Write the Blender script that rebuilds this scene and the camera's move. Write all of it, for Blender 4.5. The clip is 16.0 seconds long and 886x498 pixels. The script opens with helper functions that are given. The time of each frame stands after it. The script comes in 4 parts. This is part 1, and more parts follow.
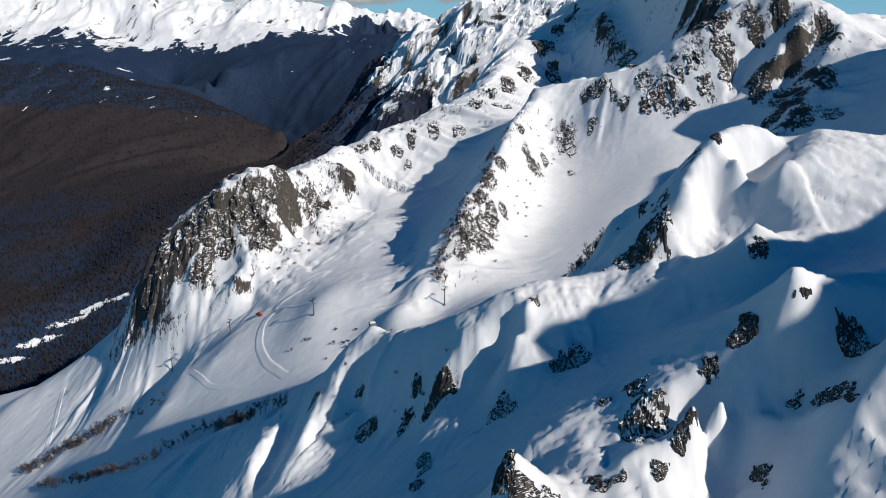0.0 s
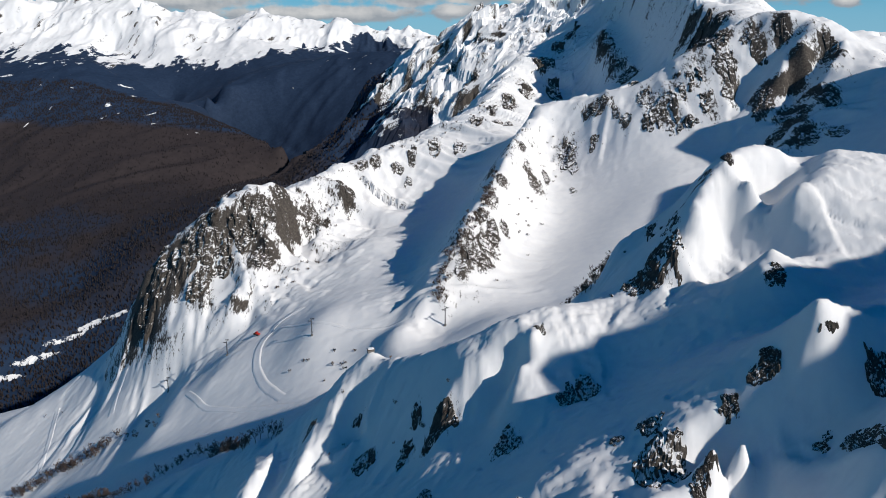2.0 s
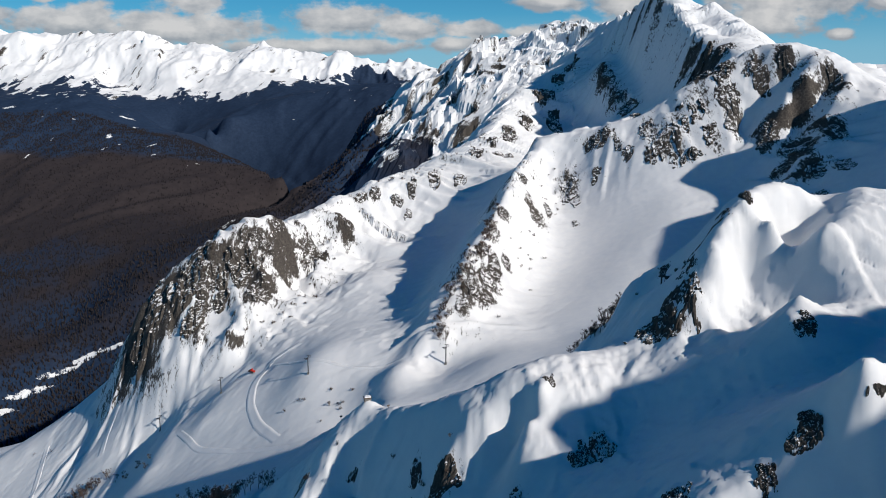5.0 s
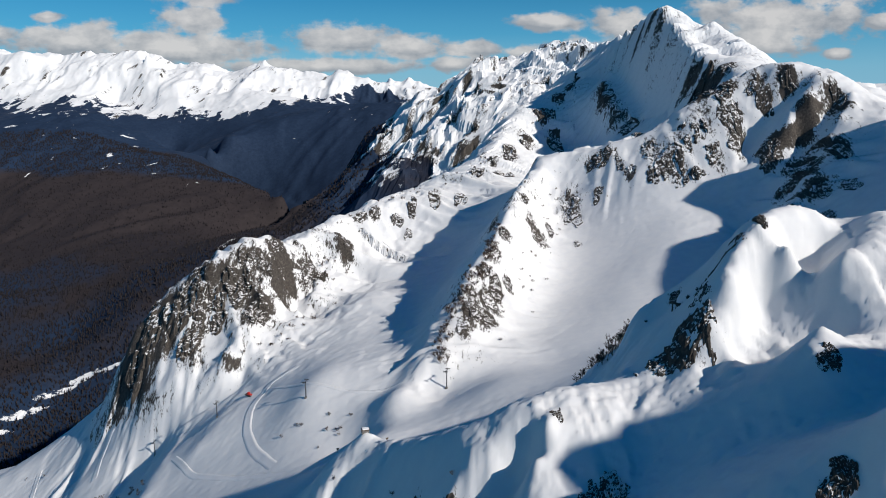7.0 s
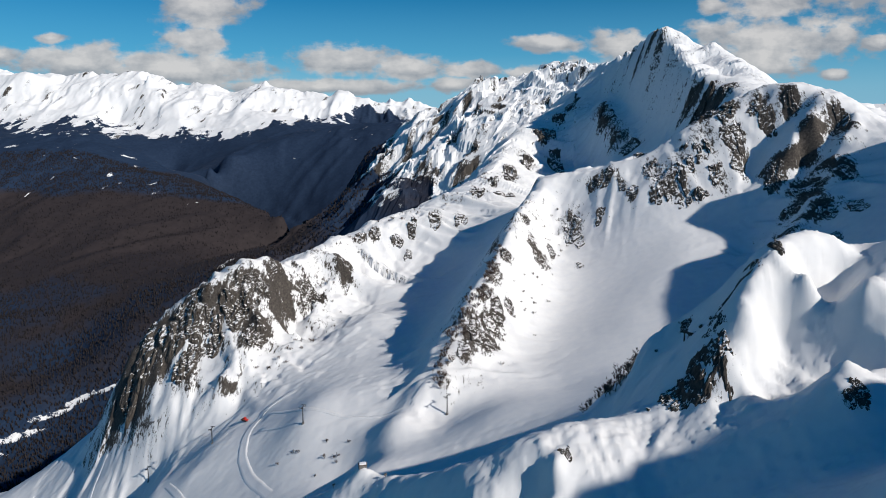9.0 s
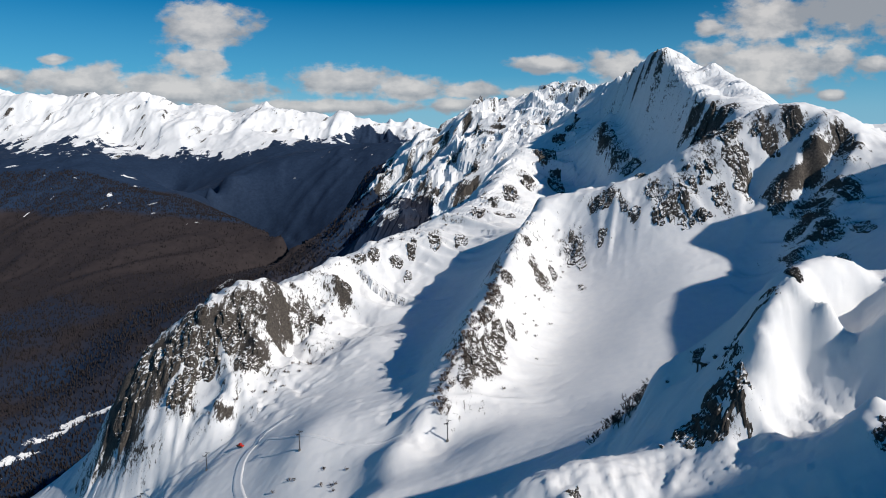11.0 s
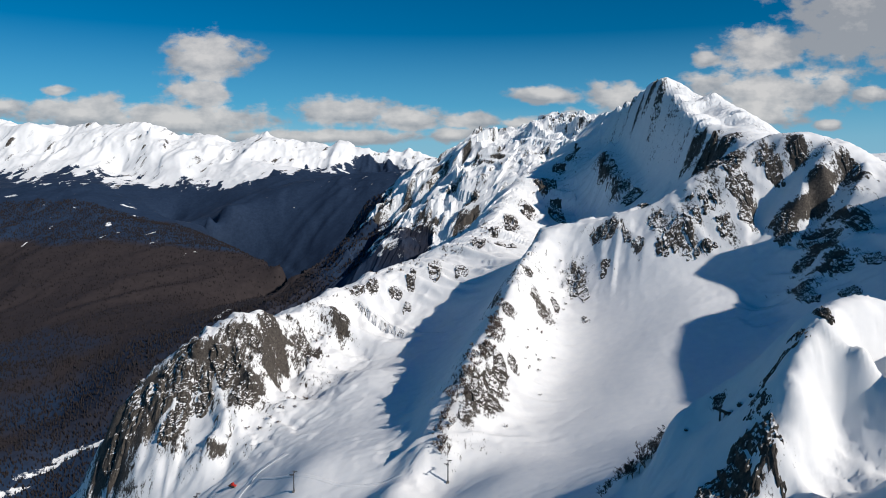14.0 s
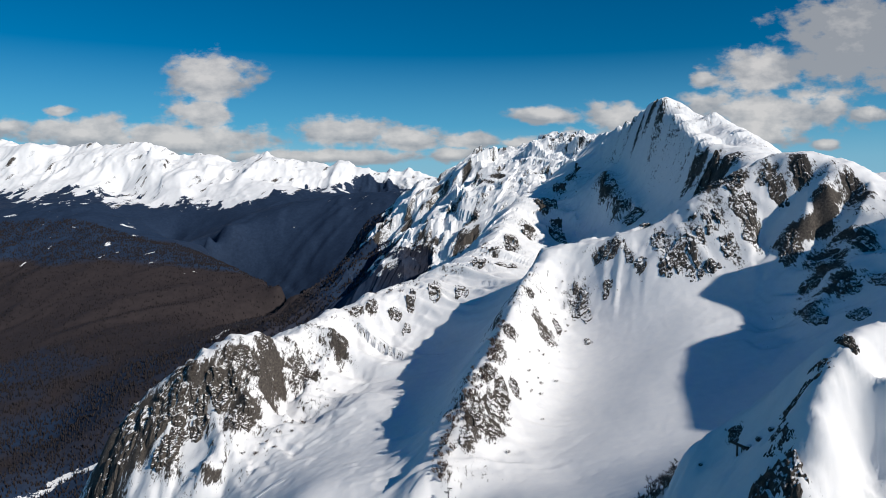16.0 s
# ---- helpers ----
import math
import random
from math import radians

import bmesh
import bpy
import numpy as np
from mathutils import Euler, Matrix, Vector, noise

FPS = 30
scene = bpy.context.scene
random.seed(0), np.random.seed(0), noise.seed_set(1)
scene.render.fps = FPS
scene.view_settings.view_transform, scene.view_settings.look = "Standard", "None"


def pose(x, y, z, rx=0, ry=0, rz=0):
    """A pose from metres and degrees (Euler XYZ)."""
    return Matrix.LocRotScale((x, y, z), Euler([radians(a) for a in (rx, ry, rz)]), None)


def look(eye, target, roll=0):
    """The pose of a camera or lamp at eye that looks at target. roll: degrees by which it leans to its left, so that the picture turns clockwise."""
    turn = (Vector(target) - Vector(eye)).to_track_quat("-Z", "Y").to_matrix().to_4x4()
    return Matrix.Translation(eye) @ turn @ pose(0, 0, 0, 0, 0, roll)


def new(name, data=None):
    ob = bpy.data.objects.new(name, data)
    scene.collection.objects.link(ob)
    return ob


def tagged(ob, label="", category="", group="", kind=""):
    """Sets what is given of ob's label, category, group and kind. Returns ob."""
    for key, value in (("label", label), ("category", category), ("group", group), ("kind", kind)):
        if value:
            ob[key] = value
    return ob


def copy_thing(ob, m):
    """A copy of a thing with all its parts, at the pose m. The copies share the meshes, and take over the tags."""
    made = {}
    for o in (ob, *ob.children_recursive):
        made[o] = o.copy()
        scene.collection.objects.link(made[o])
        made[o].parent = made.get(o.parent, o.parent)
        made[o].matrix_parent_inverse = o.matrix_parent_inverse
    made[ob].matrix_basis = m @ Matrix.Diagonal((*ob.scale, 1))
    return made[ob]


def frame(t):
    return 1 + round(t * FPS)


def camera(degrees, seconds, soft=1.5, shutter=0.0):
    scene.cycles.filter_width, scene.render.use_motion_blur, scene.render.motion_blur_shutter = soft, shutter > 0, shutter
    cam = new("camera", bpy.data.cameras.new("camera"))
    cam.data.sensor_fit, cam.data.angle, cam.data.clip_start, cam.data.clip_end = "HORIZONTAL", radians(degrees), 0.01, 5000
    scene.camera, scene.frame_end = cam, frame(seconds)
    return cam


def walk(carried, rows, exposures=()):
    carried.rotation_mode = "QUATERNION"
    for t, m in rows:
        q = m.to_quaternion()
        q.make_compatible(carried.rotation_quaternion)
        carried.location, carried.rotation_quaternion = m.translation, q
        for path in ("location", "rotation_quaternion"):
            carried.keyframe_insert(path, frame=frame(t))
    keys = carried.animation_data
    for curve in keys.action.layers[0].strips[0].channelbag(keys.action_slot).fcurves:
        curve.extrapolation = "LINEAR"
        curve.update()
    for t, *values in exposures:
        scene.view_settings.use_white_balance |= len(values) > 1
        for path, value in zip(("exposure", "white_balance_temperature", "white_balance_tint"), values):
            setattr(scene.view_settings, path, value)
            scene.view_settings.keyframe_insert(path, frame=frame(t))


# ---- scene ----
cam = camera(65.0, 16.0, 0.9)
ROWS = (
    (0.0, 0.00, 0.00, 300.00, 72.470, -0.003, -0.001),
    (0.5, -0.05, 2.05, 300.03, 72.618, -0.002, 0.011),
    (1.0, -0.10, 4.10, 300.07, 72.935, -0.002, 0.020),
    (1.5, -0.15, 6.14, 300.10, 73.338, -0.002, 0.024),
    (2.0, -0.21, 8.19, 300.14, 73.750, -0.003, 0.025),
    (2.5, -0.28, 10.24, 300.17, 74.152, -0.004, 0.023),
    (3.0, -0.35, 12.29, 300.21, 74.542, -0.005, 0.019),
    (3.5, -0.42, 14.33, 300.25, 74.944, -0.006, 0.015),
    (4.0, -0.49, 16.38, 300.28, 75.374, -0.006, 0.012),
    (4.7, -0.60, 19.24, 300.34, 75.972, -0.004, 0.011),
    (5.4, -0.70, 22.10, 300.39, 76.521, 0.001, 0.012),
    (6.0, -0.80, 24.55, 300.43, 76.963, 0.007, 0.014),
    (6.5, -0.88, 26.59, 300.47, 77.332, 0.011, 0.016),
    (7.0, -0.96, 28.63, 300.51, 77.711, 0.015, 0.018),
    (7.5, -1.04, 30.67, 300.55, 78.103, 0.017, 0.019),
    (8.0, -1.11, 32.71, 300.59, 78.502, 0.016, 0.019),
    (8.5, -1.19, 34.74, 300.64, 78.899, 0.015, 0.018),
    (9.0, -1.26, 36.77, 300.68, 79.304, 0.013, 0.017),
    (9.6, -1.35, 39.21, 300.73, 79.795, 0.010, 0.014),
    (10.25, -1.44, 41.84, 300.78, 80.322, 0.009, 0.009),
    (10.9, -1.52, 44.48, 300.84, 80.838, 0.011, 0.002),
    (11.5, -1.59, 46.90, 300.89, 81.305, 0.016, -0.006),
    (12.0, -1.64, 48.92, 300.94, 81.697, 0.021, -0.014),
    (12.5, -1.69, 50.94, 300.98, 82.099, 0.027, -0.021),
    (13.0, -1.73, 52.95, 301.03, 82.505, 0.031, -0.028),
    (13.5, -1.77, 54.96, 301.07, 82.901, 0.035, -0.033),
    (14.0, -1.80, 56.97, 301.12, 83.298, 0.039, -0.036),
    (14.5, -1.82, 58.97, 301.17, 83.709, 0.045, -0.038),
    (15.0, -1.84, 60.97, 301.21, 84.120, 0.053, -0.040),
    (15.5, -1.85, 62.97, 301.26, 84.522, 0.063, -0.040),
    (16.0, -1.85, 64.96, 301.31, 84.894, 0.075, -0.041),
)
PATH = [(t, pose(*place)) for t, *place in ROWS]
walk(cam, PATH)

# ---- sky, sun ----
SUN_EL, SUN_AZ = 33.0, 126.0  # degrees; azimuth clockwise from +y
world = bpy.data.worlds.new("sky")
scene.world = world
world.use_nodes = True
scene.view_settings.exposure = 0.04


def link(nt, a, b):
    nt.links.new(a, b)


def math_node(nt, op, a, b=None, clamp=False):
    n = nt.nodes.new("ShaderNodeMath")
    n.operation, n.use_clamp = op, clamp
    for i, v in enumerate((a, b)):
        if v is None:
            continue
        if isinstance(v, (int, float)):
            n.inputs[i].default_value = v
        else:
            nt.links.new(v, n.inputs[i])
    return n.outputs[0]


# cumulus far behind the mountains: bearing and height as tangents, half width, half height
CLOUDS = (
    (-0.33, 0.152, 0.073, 0.039), (-0.347, 0.103, 0.058, 0.024), (-0.543, 0.108, 0.025, 0.009), (-0.509, 0.077, 0.118, 0.027),
    (-0.364, 0.065, 0.16, 0.027), (-0.139, 0.079, 0.085, 0.025), (-0.047, 0.067, 0.067, 0.019), (0.039, 0.065, 0.052, 0.014),
    (0.014, 0.046, 0.043, 0.013), (0.15, 0.101, 0.06, 0.014), (0.11, 0.06, 0.033, 0.013), (0.25, 0.095, 0.054, 0.027),
    (0.195, 0.066, 0.048, 0.018), (0.455, 0.104, 0.137, 0.039), (0.44, 0.071, 0.085, 0.021), (0.551, 0.112, 0.03, 0.019),
    (0.607, 0.102, 0.033, 0.012), (0.452, 0.163, 0.073, 0.035), (0.369, 0.149, 0.025, 0.013), (0.574, 0.202, 0.107, 0.087),
    (-0.613, 0.086, 0.038, 0.011), (0.545, 0.059, 0.021, 0.009), (-0.18, 0.043, 0.199, 0.013),
)


def build_sky():
    nt = world.node_tree
    nt.nodes.clear()
    out = nt.nodes.new("ShaderNodeOutputWorld")
    bg = nt.nodes.new("ShaderNodeBackground")
    sky = nt.nodes.new("ShaderNodeTexSky")
    sky.sky_type, sky.sun_disc = "NISHITA", False
    sky.sun_elevation, sky.sun_rotation = radians(SUN_EL), radians(SUN_AZ)
    sky.altitude, sky.air_density, sky.dust_density, sky.ozone_density = 2300, 1.0, 0.0, 2.0
    bg.inputs["Strength"].default_value = 0.060
    hue = nt.nodes.new("ShaderNodeHueSaturation")
    hue.inputs["Hue"].default_value, hue.inputs["Saturation"].default_value, hue.inputs["Value"].default_value = 0.497, 2.1, 1.0
    link(nt, sky.outputs[0], hue.inputs["Color"])
    ray = nt.nodes.new("ShaderNodeSeparateXYZ")
    pale = nt.nodes.new("ShaderNodeMix")
    pale.data_type = "RGBA"
    pale.inputs[7].default_value = (2.8, 7.4, 11.2, 1)
    link(nt, nt.nodes.new("ShaderNodeTexCoord").outputs["Generated"], ray.inputs[0])
    ahead = math_node(nt, "MAXIMUM", ray.outputs[1], 0.02)
    u, v = math_node(nt, "DIVIDE", ray.outputs[0], ahead), math_node(nt, "DIVIDE", ray.outputs[2], ahead)
    flat = nt.nodes.new("ShaderNodeCombineXYZ")
    link(nt, u, flat.inputs[0]), link(nt, v, flat.inputs[1])

    def puff(scale, detail, shift):
        n = nt.nodes.new("ShaderNodeTexNoise")
        n.inputs["Scale"].default_value, n.inputs["Detail"].default_value, n.inputs["Roughness"].default_value = scale, detail, 0.55
        m = nt.nodes.new("ShaderNodeMapping")
        m.inputs["Location"].default_value, m.inputs["Scale"].default_value = (shift, 0, 0), (1, 1.7, 1)
        link(nt, flat.outputs[0], m.inputs[0]), link(nt, m.outputs[0], n.inputs["Vector"])
        return n.outputs["Fac"]

    best = low = None
    for cx, cy, rx, ry in CLOUDS:
        a = math_node(nt, "DIVIDE", math_node(nt, "SUBTRACT", u, cx), rx)
        b = math_node(nt, "DIVIDE", math_node(nt, "SUBTRACT", v, cy), ry)
        d = math_node(nt, "SUBTRACT", 1.0, math_node(nt, "SQRT", math_node(nt, "ADD", math_node(nt, "MULTIPLY", a, a), math_node(nt, "MULTIPLY", b, b))))
        lift = math_node(nt, "ADD", d, math_node(nt, "MULTIPLY", b, 0.6))
        best = d if best is None else math_node(nt, "MAXIMUM", best, d)
        low = lift if low is None else math_node(nt, "MAXIMUM", low, lift)
    body = math_node(nt, "ADD", best, math_node(nt, "MULTIPLY", math_node(nt, "SUBTRACT", puff(26, 8, 0.0), 0.5), 2.0))
    cover = nt.nodes.new("ShaderNodeMapRange")
    cover.interpolation_type = "SMOOTHSTEP"
    cover.inputs["From Min"].default_value, cover.inputs["From Max"].default_value = -0.1, 0.42
    link(nt, body, cover.inputs["Value"])
    shade = math_node(nt, "ADD", low, math_node(nt, "MULTIPLY", math_node(nt, "SUBTRACT", puff(30, 7, 0.03), 0.5), 2.0))
    # the tall cloud to the east is grey, the others are sunlit
    grey = math_node(nt, "MULTIPLY", math_node(nt, "MULTIPLY", math_node(nt, "SUBTRACT", u, 0.44), 12.0, clamp=True), math_node(nt, "MULTIPLY", math_node(nt, "SUBTRACT", v, 0.13), 20.0, clamp=True))
    shade = math_node(nt, "SUBTRACT", shade, math_node(nt, "MULTIPLY", grey, 0.7))
    tone = nt.nodes.new("ShaderNodeValToRGB")
    tone.color_ramp.elements[0].position, tone.color_ramp.elements[0].color = 0.1, (5.2, 5.5, 6.0, 1)
    tone.color_ramp.elements[1].position, tone.color_ramp.elements[1].color = 1.0, (10.6, 10.3, 10.1, 1)
    link(nt, shade, tone.inputs[0])
    blend = nt.nodes.new("ShaderNodeMix")
    blend.data_type = "RGBA"
    front = math_node(nt, "GREATER_THAN", ray.outputs[1], 0.05)
    link(nt, math_node(nt, "MULTIPLY", math_node(nt, "MULTIPLY", cover.outputs[0], 0.92), front), blend.inputs[0])
    low_sky = math_node(nt, "MULTIPLY", math_node(nt, "SUBTRACT", 1.0, math_node(nt, "MULTIPLY", math_node(nt, "ABSOLUTE", ray.outputs[2]), 5.5), clamp=True), 0.85)
    link(nt, low_sky, pale.inputs[0]), link(nt, hue.outputs[0], pale.inputs[6])
    link(nt, pale.outputs[2], blend.inputs[6]), link(nt, tone.outputs[0], blend.inputs[7])
    link(nt, blend.outputs[2], bg.inputs[0])
    link(nt, bg.outputs[0], out.inputs[0])


build_sky()
sun = new("sun", bpy.data.lights.new("sun", "SUN"))
sun.data.energy, sun.data.angle, sun.data.color = 4.2, radians(0.55), (1.0, 0.94, 0.86)
el, az = radians(SUN_EL), radians(SUN_AZ)
sun.matrix_world = look((math.sin(az) * math.cos(el) * 900, math.cos(az) * math.cos(el) * 900, math.sin(el) * 900), (0, 0, 0))


# ---- lie of the land: crest and gully lines in plan and height, and how soft each one is ----
LINES = []
LINES.append(("skirt", 6, [(-618, 800, -161), (-481, 730, -104), (-341, 665, -2)]))
LINES.append(("ridge_a", 1, [(-341, 665, -2), (-284, 640, 93), (-256, 640, 112), (-213, 645, 147), (-200, 652, 159), (-186, 664, 168), (-163, 690, 166), (-150, 715, 157), (-135, 745, 164), (-117, 795, 173), (-84, 820, 185), (-63, 850, 188), (-28, 900, 193), (10, 950, 207), (50, 1010, 221), (85, 1120, 247), (130, 1250, 288), (192, 1380, 321), (261, 1440, 371), (297, 1360, 404), (312, 1225, 418), (319, 1100, 426)]))
LINES.append(("peak_e", 1, [(320, 1100, 424), (340, 1092, 415), (359, 1070, 402), (371, 1030, 397), (375, 980, 381), (374, 920, 361), (373, 850, 341), (387, 820, 320)]))
LINES.append(("peak_spur", 1, [(320, 1100, 424), (323, 1055, 400), (317, 990, 371), (309, 890, 347), (296, 780, 328), (291, 722, 318)]))
LINES.append(("spur_b", 1.5, [(100, 740, 244), (76, 690, 225), (53, 615, 207), (38, 570, 190), (18, 530, 175), (5, 490, 157), (0, 462, 146), (0, 442, 139)]))
LINES.append(("ridge_c", 1.2, [(95, 740, 244), (115, 725, 246), (131, 712, 243), (143, 705, 247), (162, 700, 259), (185, 692, 266), (205, 690, 278), (222, 690, 290), (240, 690, 302), (259, 690, 314), (274, 690, 322), (290, 688, 331), (297, 680, 332), (306, 660, 329), (317, 640, 320), (325, 625, 311), (332, 610, 304), (346, 590, 295)]))
LINES.append(("buttress", 1.5, [(332, 599, 295), (312, 575, 272), (274, 548, 242), (247, 530, 219), (230, 515, 201)]))
LINES.append(("foot_a", 10, [(-281, 592, 25), (-228, 572, 63), (-161, 578, 96), (-121, 640, 110), (-94, 709, 135)]))
LINES.append(("bowl_l", 20, [(90, 758, 223), (48, 688, 184), (18, 606, 163), (-5, 554, 144), (-18, 494, 137), (-19, 442, 137), (-27, 424, 130)]))
LINES.append(("bowl_l2", 20, [(-59, 762, 139), (-72, 634, 123), (-88, 543, 109), (-93, 476, 111)]))
LINES.append(("bowl_r", 20, [(255, 625, 256), (212, 600, 218), (175, 560, 192), (143, 515, 171), (109, 472, 156), (68, 430, 143), (33, 402, 142), (13, 400, 134)]))
LINES.append(("bowl_r2", 25, [(265, 585, 238), (230, 545, 207), (198, 490, 186), (150, 438, 168)]))
LINES.append(("plateau", 20, [(1, 428, 126), (-57, 450, 115), (-92, 458, 106), (-146, 509, 81), (-166, 502, 72), (-237, 549, 18), (-299, 560, -16)]))
LINES.append(("plateau2", 20, [(-52, 400, 99), (-90, 410, 85), (-139, 430, 62), (-211, 480, 34), (-240, 495, 7)]))
LINES.append(("creek", 15, [(-23, 400, 121), (-55, 375, 111), (-79, 365, 99), (-97, 360, 89), (-153, 380, 62), (-282, 470, -27)]))
LINES.append(("spur_low", 10, [(-61, 240, 161), (-113, 300, 110), (-167, 330, 68), (-237, 360, 23)]))
LINES.append(("dome", 3, [(123, 205, 270), (112, 203, 272), (106, 201, 272), (103, 206, 269), (96, 204, 270), (89, 203, 270), (82, 200, 269), (76, 197, 267), (72, 195, 264)]))
LINES.append(("ridge_n", 0.7, [(77, 195, 268), (68, 190, 258), (63, 186, 250), (53, 184, 237), (41, 188, 233), (26, 186, 232), (14, 183, 228), (4, 186, 221), (-7, 198, 212), (-17, 210, 205), (-24, 218, 204), (-33, 222, 195), (-43, 226, 182), (-58, 229, 168), (-75, 225, 152), (-95, 222, 131)]))
LINES.append(("rib_bush", 0.8, [(71, 196, 259), (67, 202, 254), (64, 210, 247), (62, 217, 241), (60, 222, 240), (57, 226, 239), (55, 228, 234), (52, 230, 224), (45, 232, 216), (38, 233, 211)]))
LINES.append(("flank_n", 3, [(84, 177, 246), (56, 178, 239), (32, 156, 221), (17, 176, 225), (-1, 169, 204), (-10, 176, 193), (-26, 200, 183), (-41, 195, 174)]))
LINES.append(("gully_1", 8, [(104, 158, 252), (81, 152, 247), (54, 146, 235), (28, 142, 221), (13, 142, 211), (-3, 142, 200), (-18, 140, 191)]))
LINES.append(("rib_m", 1.2, [(90, 128, 256), (83, 125, 255), (74, 122, 255), (64, 120, 258), (60, 120, 249), (54, 119, 242), (48, 118, 237), (39, 117, 232), (31, 121, 227), (25, 124, 225), (17, 124, 220), (11, 122, 214)]))
LINES.append(("gully_2", 4, [(82, 115, 251), (69, 110, 244), (60, 109, 236), (51, 108, 232), (38, 112, 229), (25, 112, 225), (17, 112, 219)]))
LINES.append(("rib_f", 1.2, [(49, 109, 238), (44, 108, 237), (39, 106, 231), (32, 105, 229), (26, 103, 224), (20, 103, 225), (15, 103, 229), (11, 103, 231), (8, 103, 223)]))
LINES.append(("fan", 3, [(75, 100, 257), (69, 98, 251), (63, 96, 243), (57, 94, 234), (53, 92, 228)]))
LINES.append(("hill_1", 15, [(-2414, 3250, 191), (-2026, 3250, 199), (-1870, 3250, 219), (-1715, 3300, 236), (-1597, 3300, 217), (-1507, 3300, 175), (-1361, 3200, 133), (-1197, 3100, 74), (-1022, 2950, 31), (-874, 2850, -13), (-666, 2650, -58), (-498, 2450, -66), (-421, 2350, -74)]))
LINES.append(("hill_1b", 60, [(-1646, 2200, -168), (-1204, 2200, -133), (-774, 2000, -125), (-581, 2000, -77)]))
LINES.append(("hill_1c", 60, [(-1198, 1600, -245), (-863, 1550, -253), (-723, 1550, -177)]))
LINES.append(("valley_s", 40, [(-923, 1300, -288), (-773, 1380, -274), (-858, 1250, -329)]))
LINES.append(("hill_2", 25, [(-188, 3700, 275), (-424, 3700, 240), (-660, 3700, 211), (-826, 3650, 184), (-959, 3600, 145), (-1059, 3500, 100), (-1125, 3400, 49)]))
LINES.append(("massif_e", 3, [(361, 2300, 458), (320, 2260, 443), (268, 2200, 416), (237, 2150, 423), (174, 2100, 411), (105, 2050, 375), (66, 2060, 351), (34, 2100, 341), (-44, 2300, 303), (-159, 2400, 262), (-255, 2400, 181)]))
LINES.append(("massif_e2", 3, [(361, 2300, 458), (461, 2300, 437), (619, 2500, 459), (851, 2600, 404)]))
LINES.append(("slope_e", 40, [(87, 1700, 210), (-33, 1700, 170), (-126, 1700, 137), (-199, 1750, 90), (-358, 2100, -12)]))
LINES.append(("far_top", 5, [(-3748, 4800, 568), (-2987, 4800, 560), (-2747, 4750, 583), (-2589, 4800, 518), (-2417, 4800, 529), (-2244, 4800, 551), (-1957, 4750, 530), (-1846, 4800, 483), (-1598, 4800, 497), (-1427, 4800, 444), (-1274, 4800, 482), (-1121, 4800, 482), (-988, 4800, 425), (-797, 4800, 417), (-701, 4800, 451), (-511, 4800, 420), (-282, 4800, 378), (-52, 4800, 351), (254, 4800, 320), (638, 4800, 304)]))
LINES.append(("far_low", 40, [(-3345, 4350, 240), (-2688, 4300, 247), (-2318, 4250, 240), (-2081, 4250, 240), (-1823, 4200, 200), (-1604, 4150, 168), (-1436, 4050, 129)]))
LINES.append(("far_r", 30, [(2311, 4700, 347), (2686, 4700, 354), (3060, 4700, 368), (3622, 4700, 375)]))
LINES.append(("fan_front", 3, [(73, 93, 248), (63, 88, 238), (57, 85, 233)]))
LINES.append(("below", 10, [(0, 70, 200), (0, 0, 185), (0, -200, 185)]))
LINES.append(("below_east", 10, [(60, 70, 232), (70, 0, 240), (80, -200, 260)]))
LINES.append(("below_west", 15, [(-60, 150, 150), (-70, 70, 140), (-80, -200, 130)]))
# crest out of view; heights fitted to lay the shadow edge across the near slope
LINES.append(("east_crest", 2, [(142, 205, 272), (165, 180, 281), (188, 150, 292), (205, 122, 328), (205, 112, 334), (205, 107, 334), (205, 102, 334), (205, 97, 335), (205, 92, 336), (205, 87, 338), (205, 82, 343), (205, 77, 343), (205, 72, 353), (205, 67, 354), (205, 62, 358), (205, 57, 358), (205, 52, 363), (205, 47, 363), (205, 42, 368), (205, 37, 369)]))
LINES.append(("valley_floor", 40, [(-1250, 3520, -120), (-900, 3150, -190), (-640, 2850, -190), (-540, 2550, -190), (-500, 2250, -170)]))
# added peak, out of view; its notches shape the fingered shadow in the bowl
LINES.append(("east_shadow_peak", 2, [(360, 230, 300), (385, 260, 349), (385, 270, 361), (385, 390, 361), (385, 398, 358), (385, 406, 353), (385, 414, 342), (385, 430, 342), (385, 438, 335), (385, 454, 335), (385, 462, 341), (385, 470, 364), (385, 494, 364), (385, 502, 355), (385, 510, 346), (385, 518, 337), (385, 526, 327), (385, 534, 318), (385, 542, 309), (385, 550, 300), (395, 575, 270)]))
LINES.append(("dip", 15, [(60, 330, 165), (25, 345, 140), (-20, 330, 122), (-60, 320, 112)]))
LINES.append(("lee_n", 8, [(30, 218, 196), (8, 220, 184), (-12, 240, 172), (-28, 255, 160), (-55, 275, 138)]))
LINES.append(("east_lee", 8, [(240, 100, 300), (245, 30, 335), (245, -40, 335), (250, -100, 350)]))
LINES.append(("east_back", 20, [(255, 215, 262), (280, 130, 300), (420, -100, 290), (650, -400, 250), (700, 200, 200)]))
LINES.append(("far_west", 30, [(-200, 150, 40), (-350, 300, -60), (-600, 500, -220), (-900, 800, -340)]))
LINES.append(("west_low", 30, [(-900, -500, -300), (-900, 200, -340), (-1600, 400, -420), (-1600, 1000, -400)]))
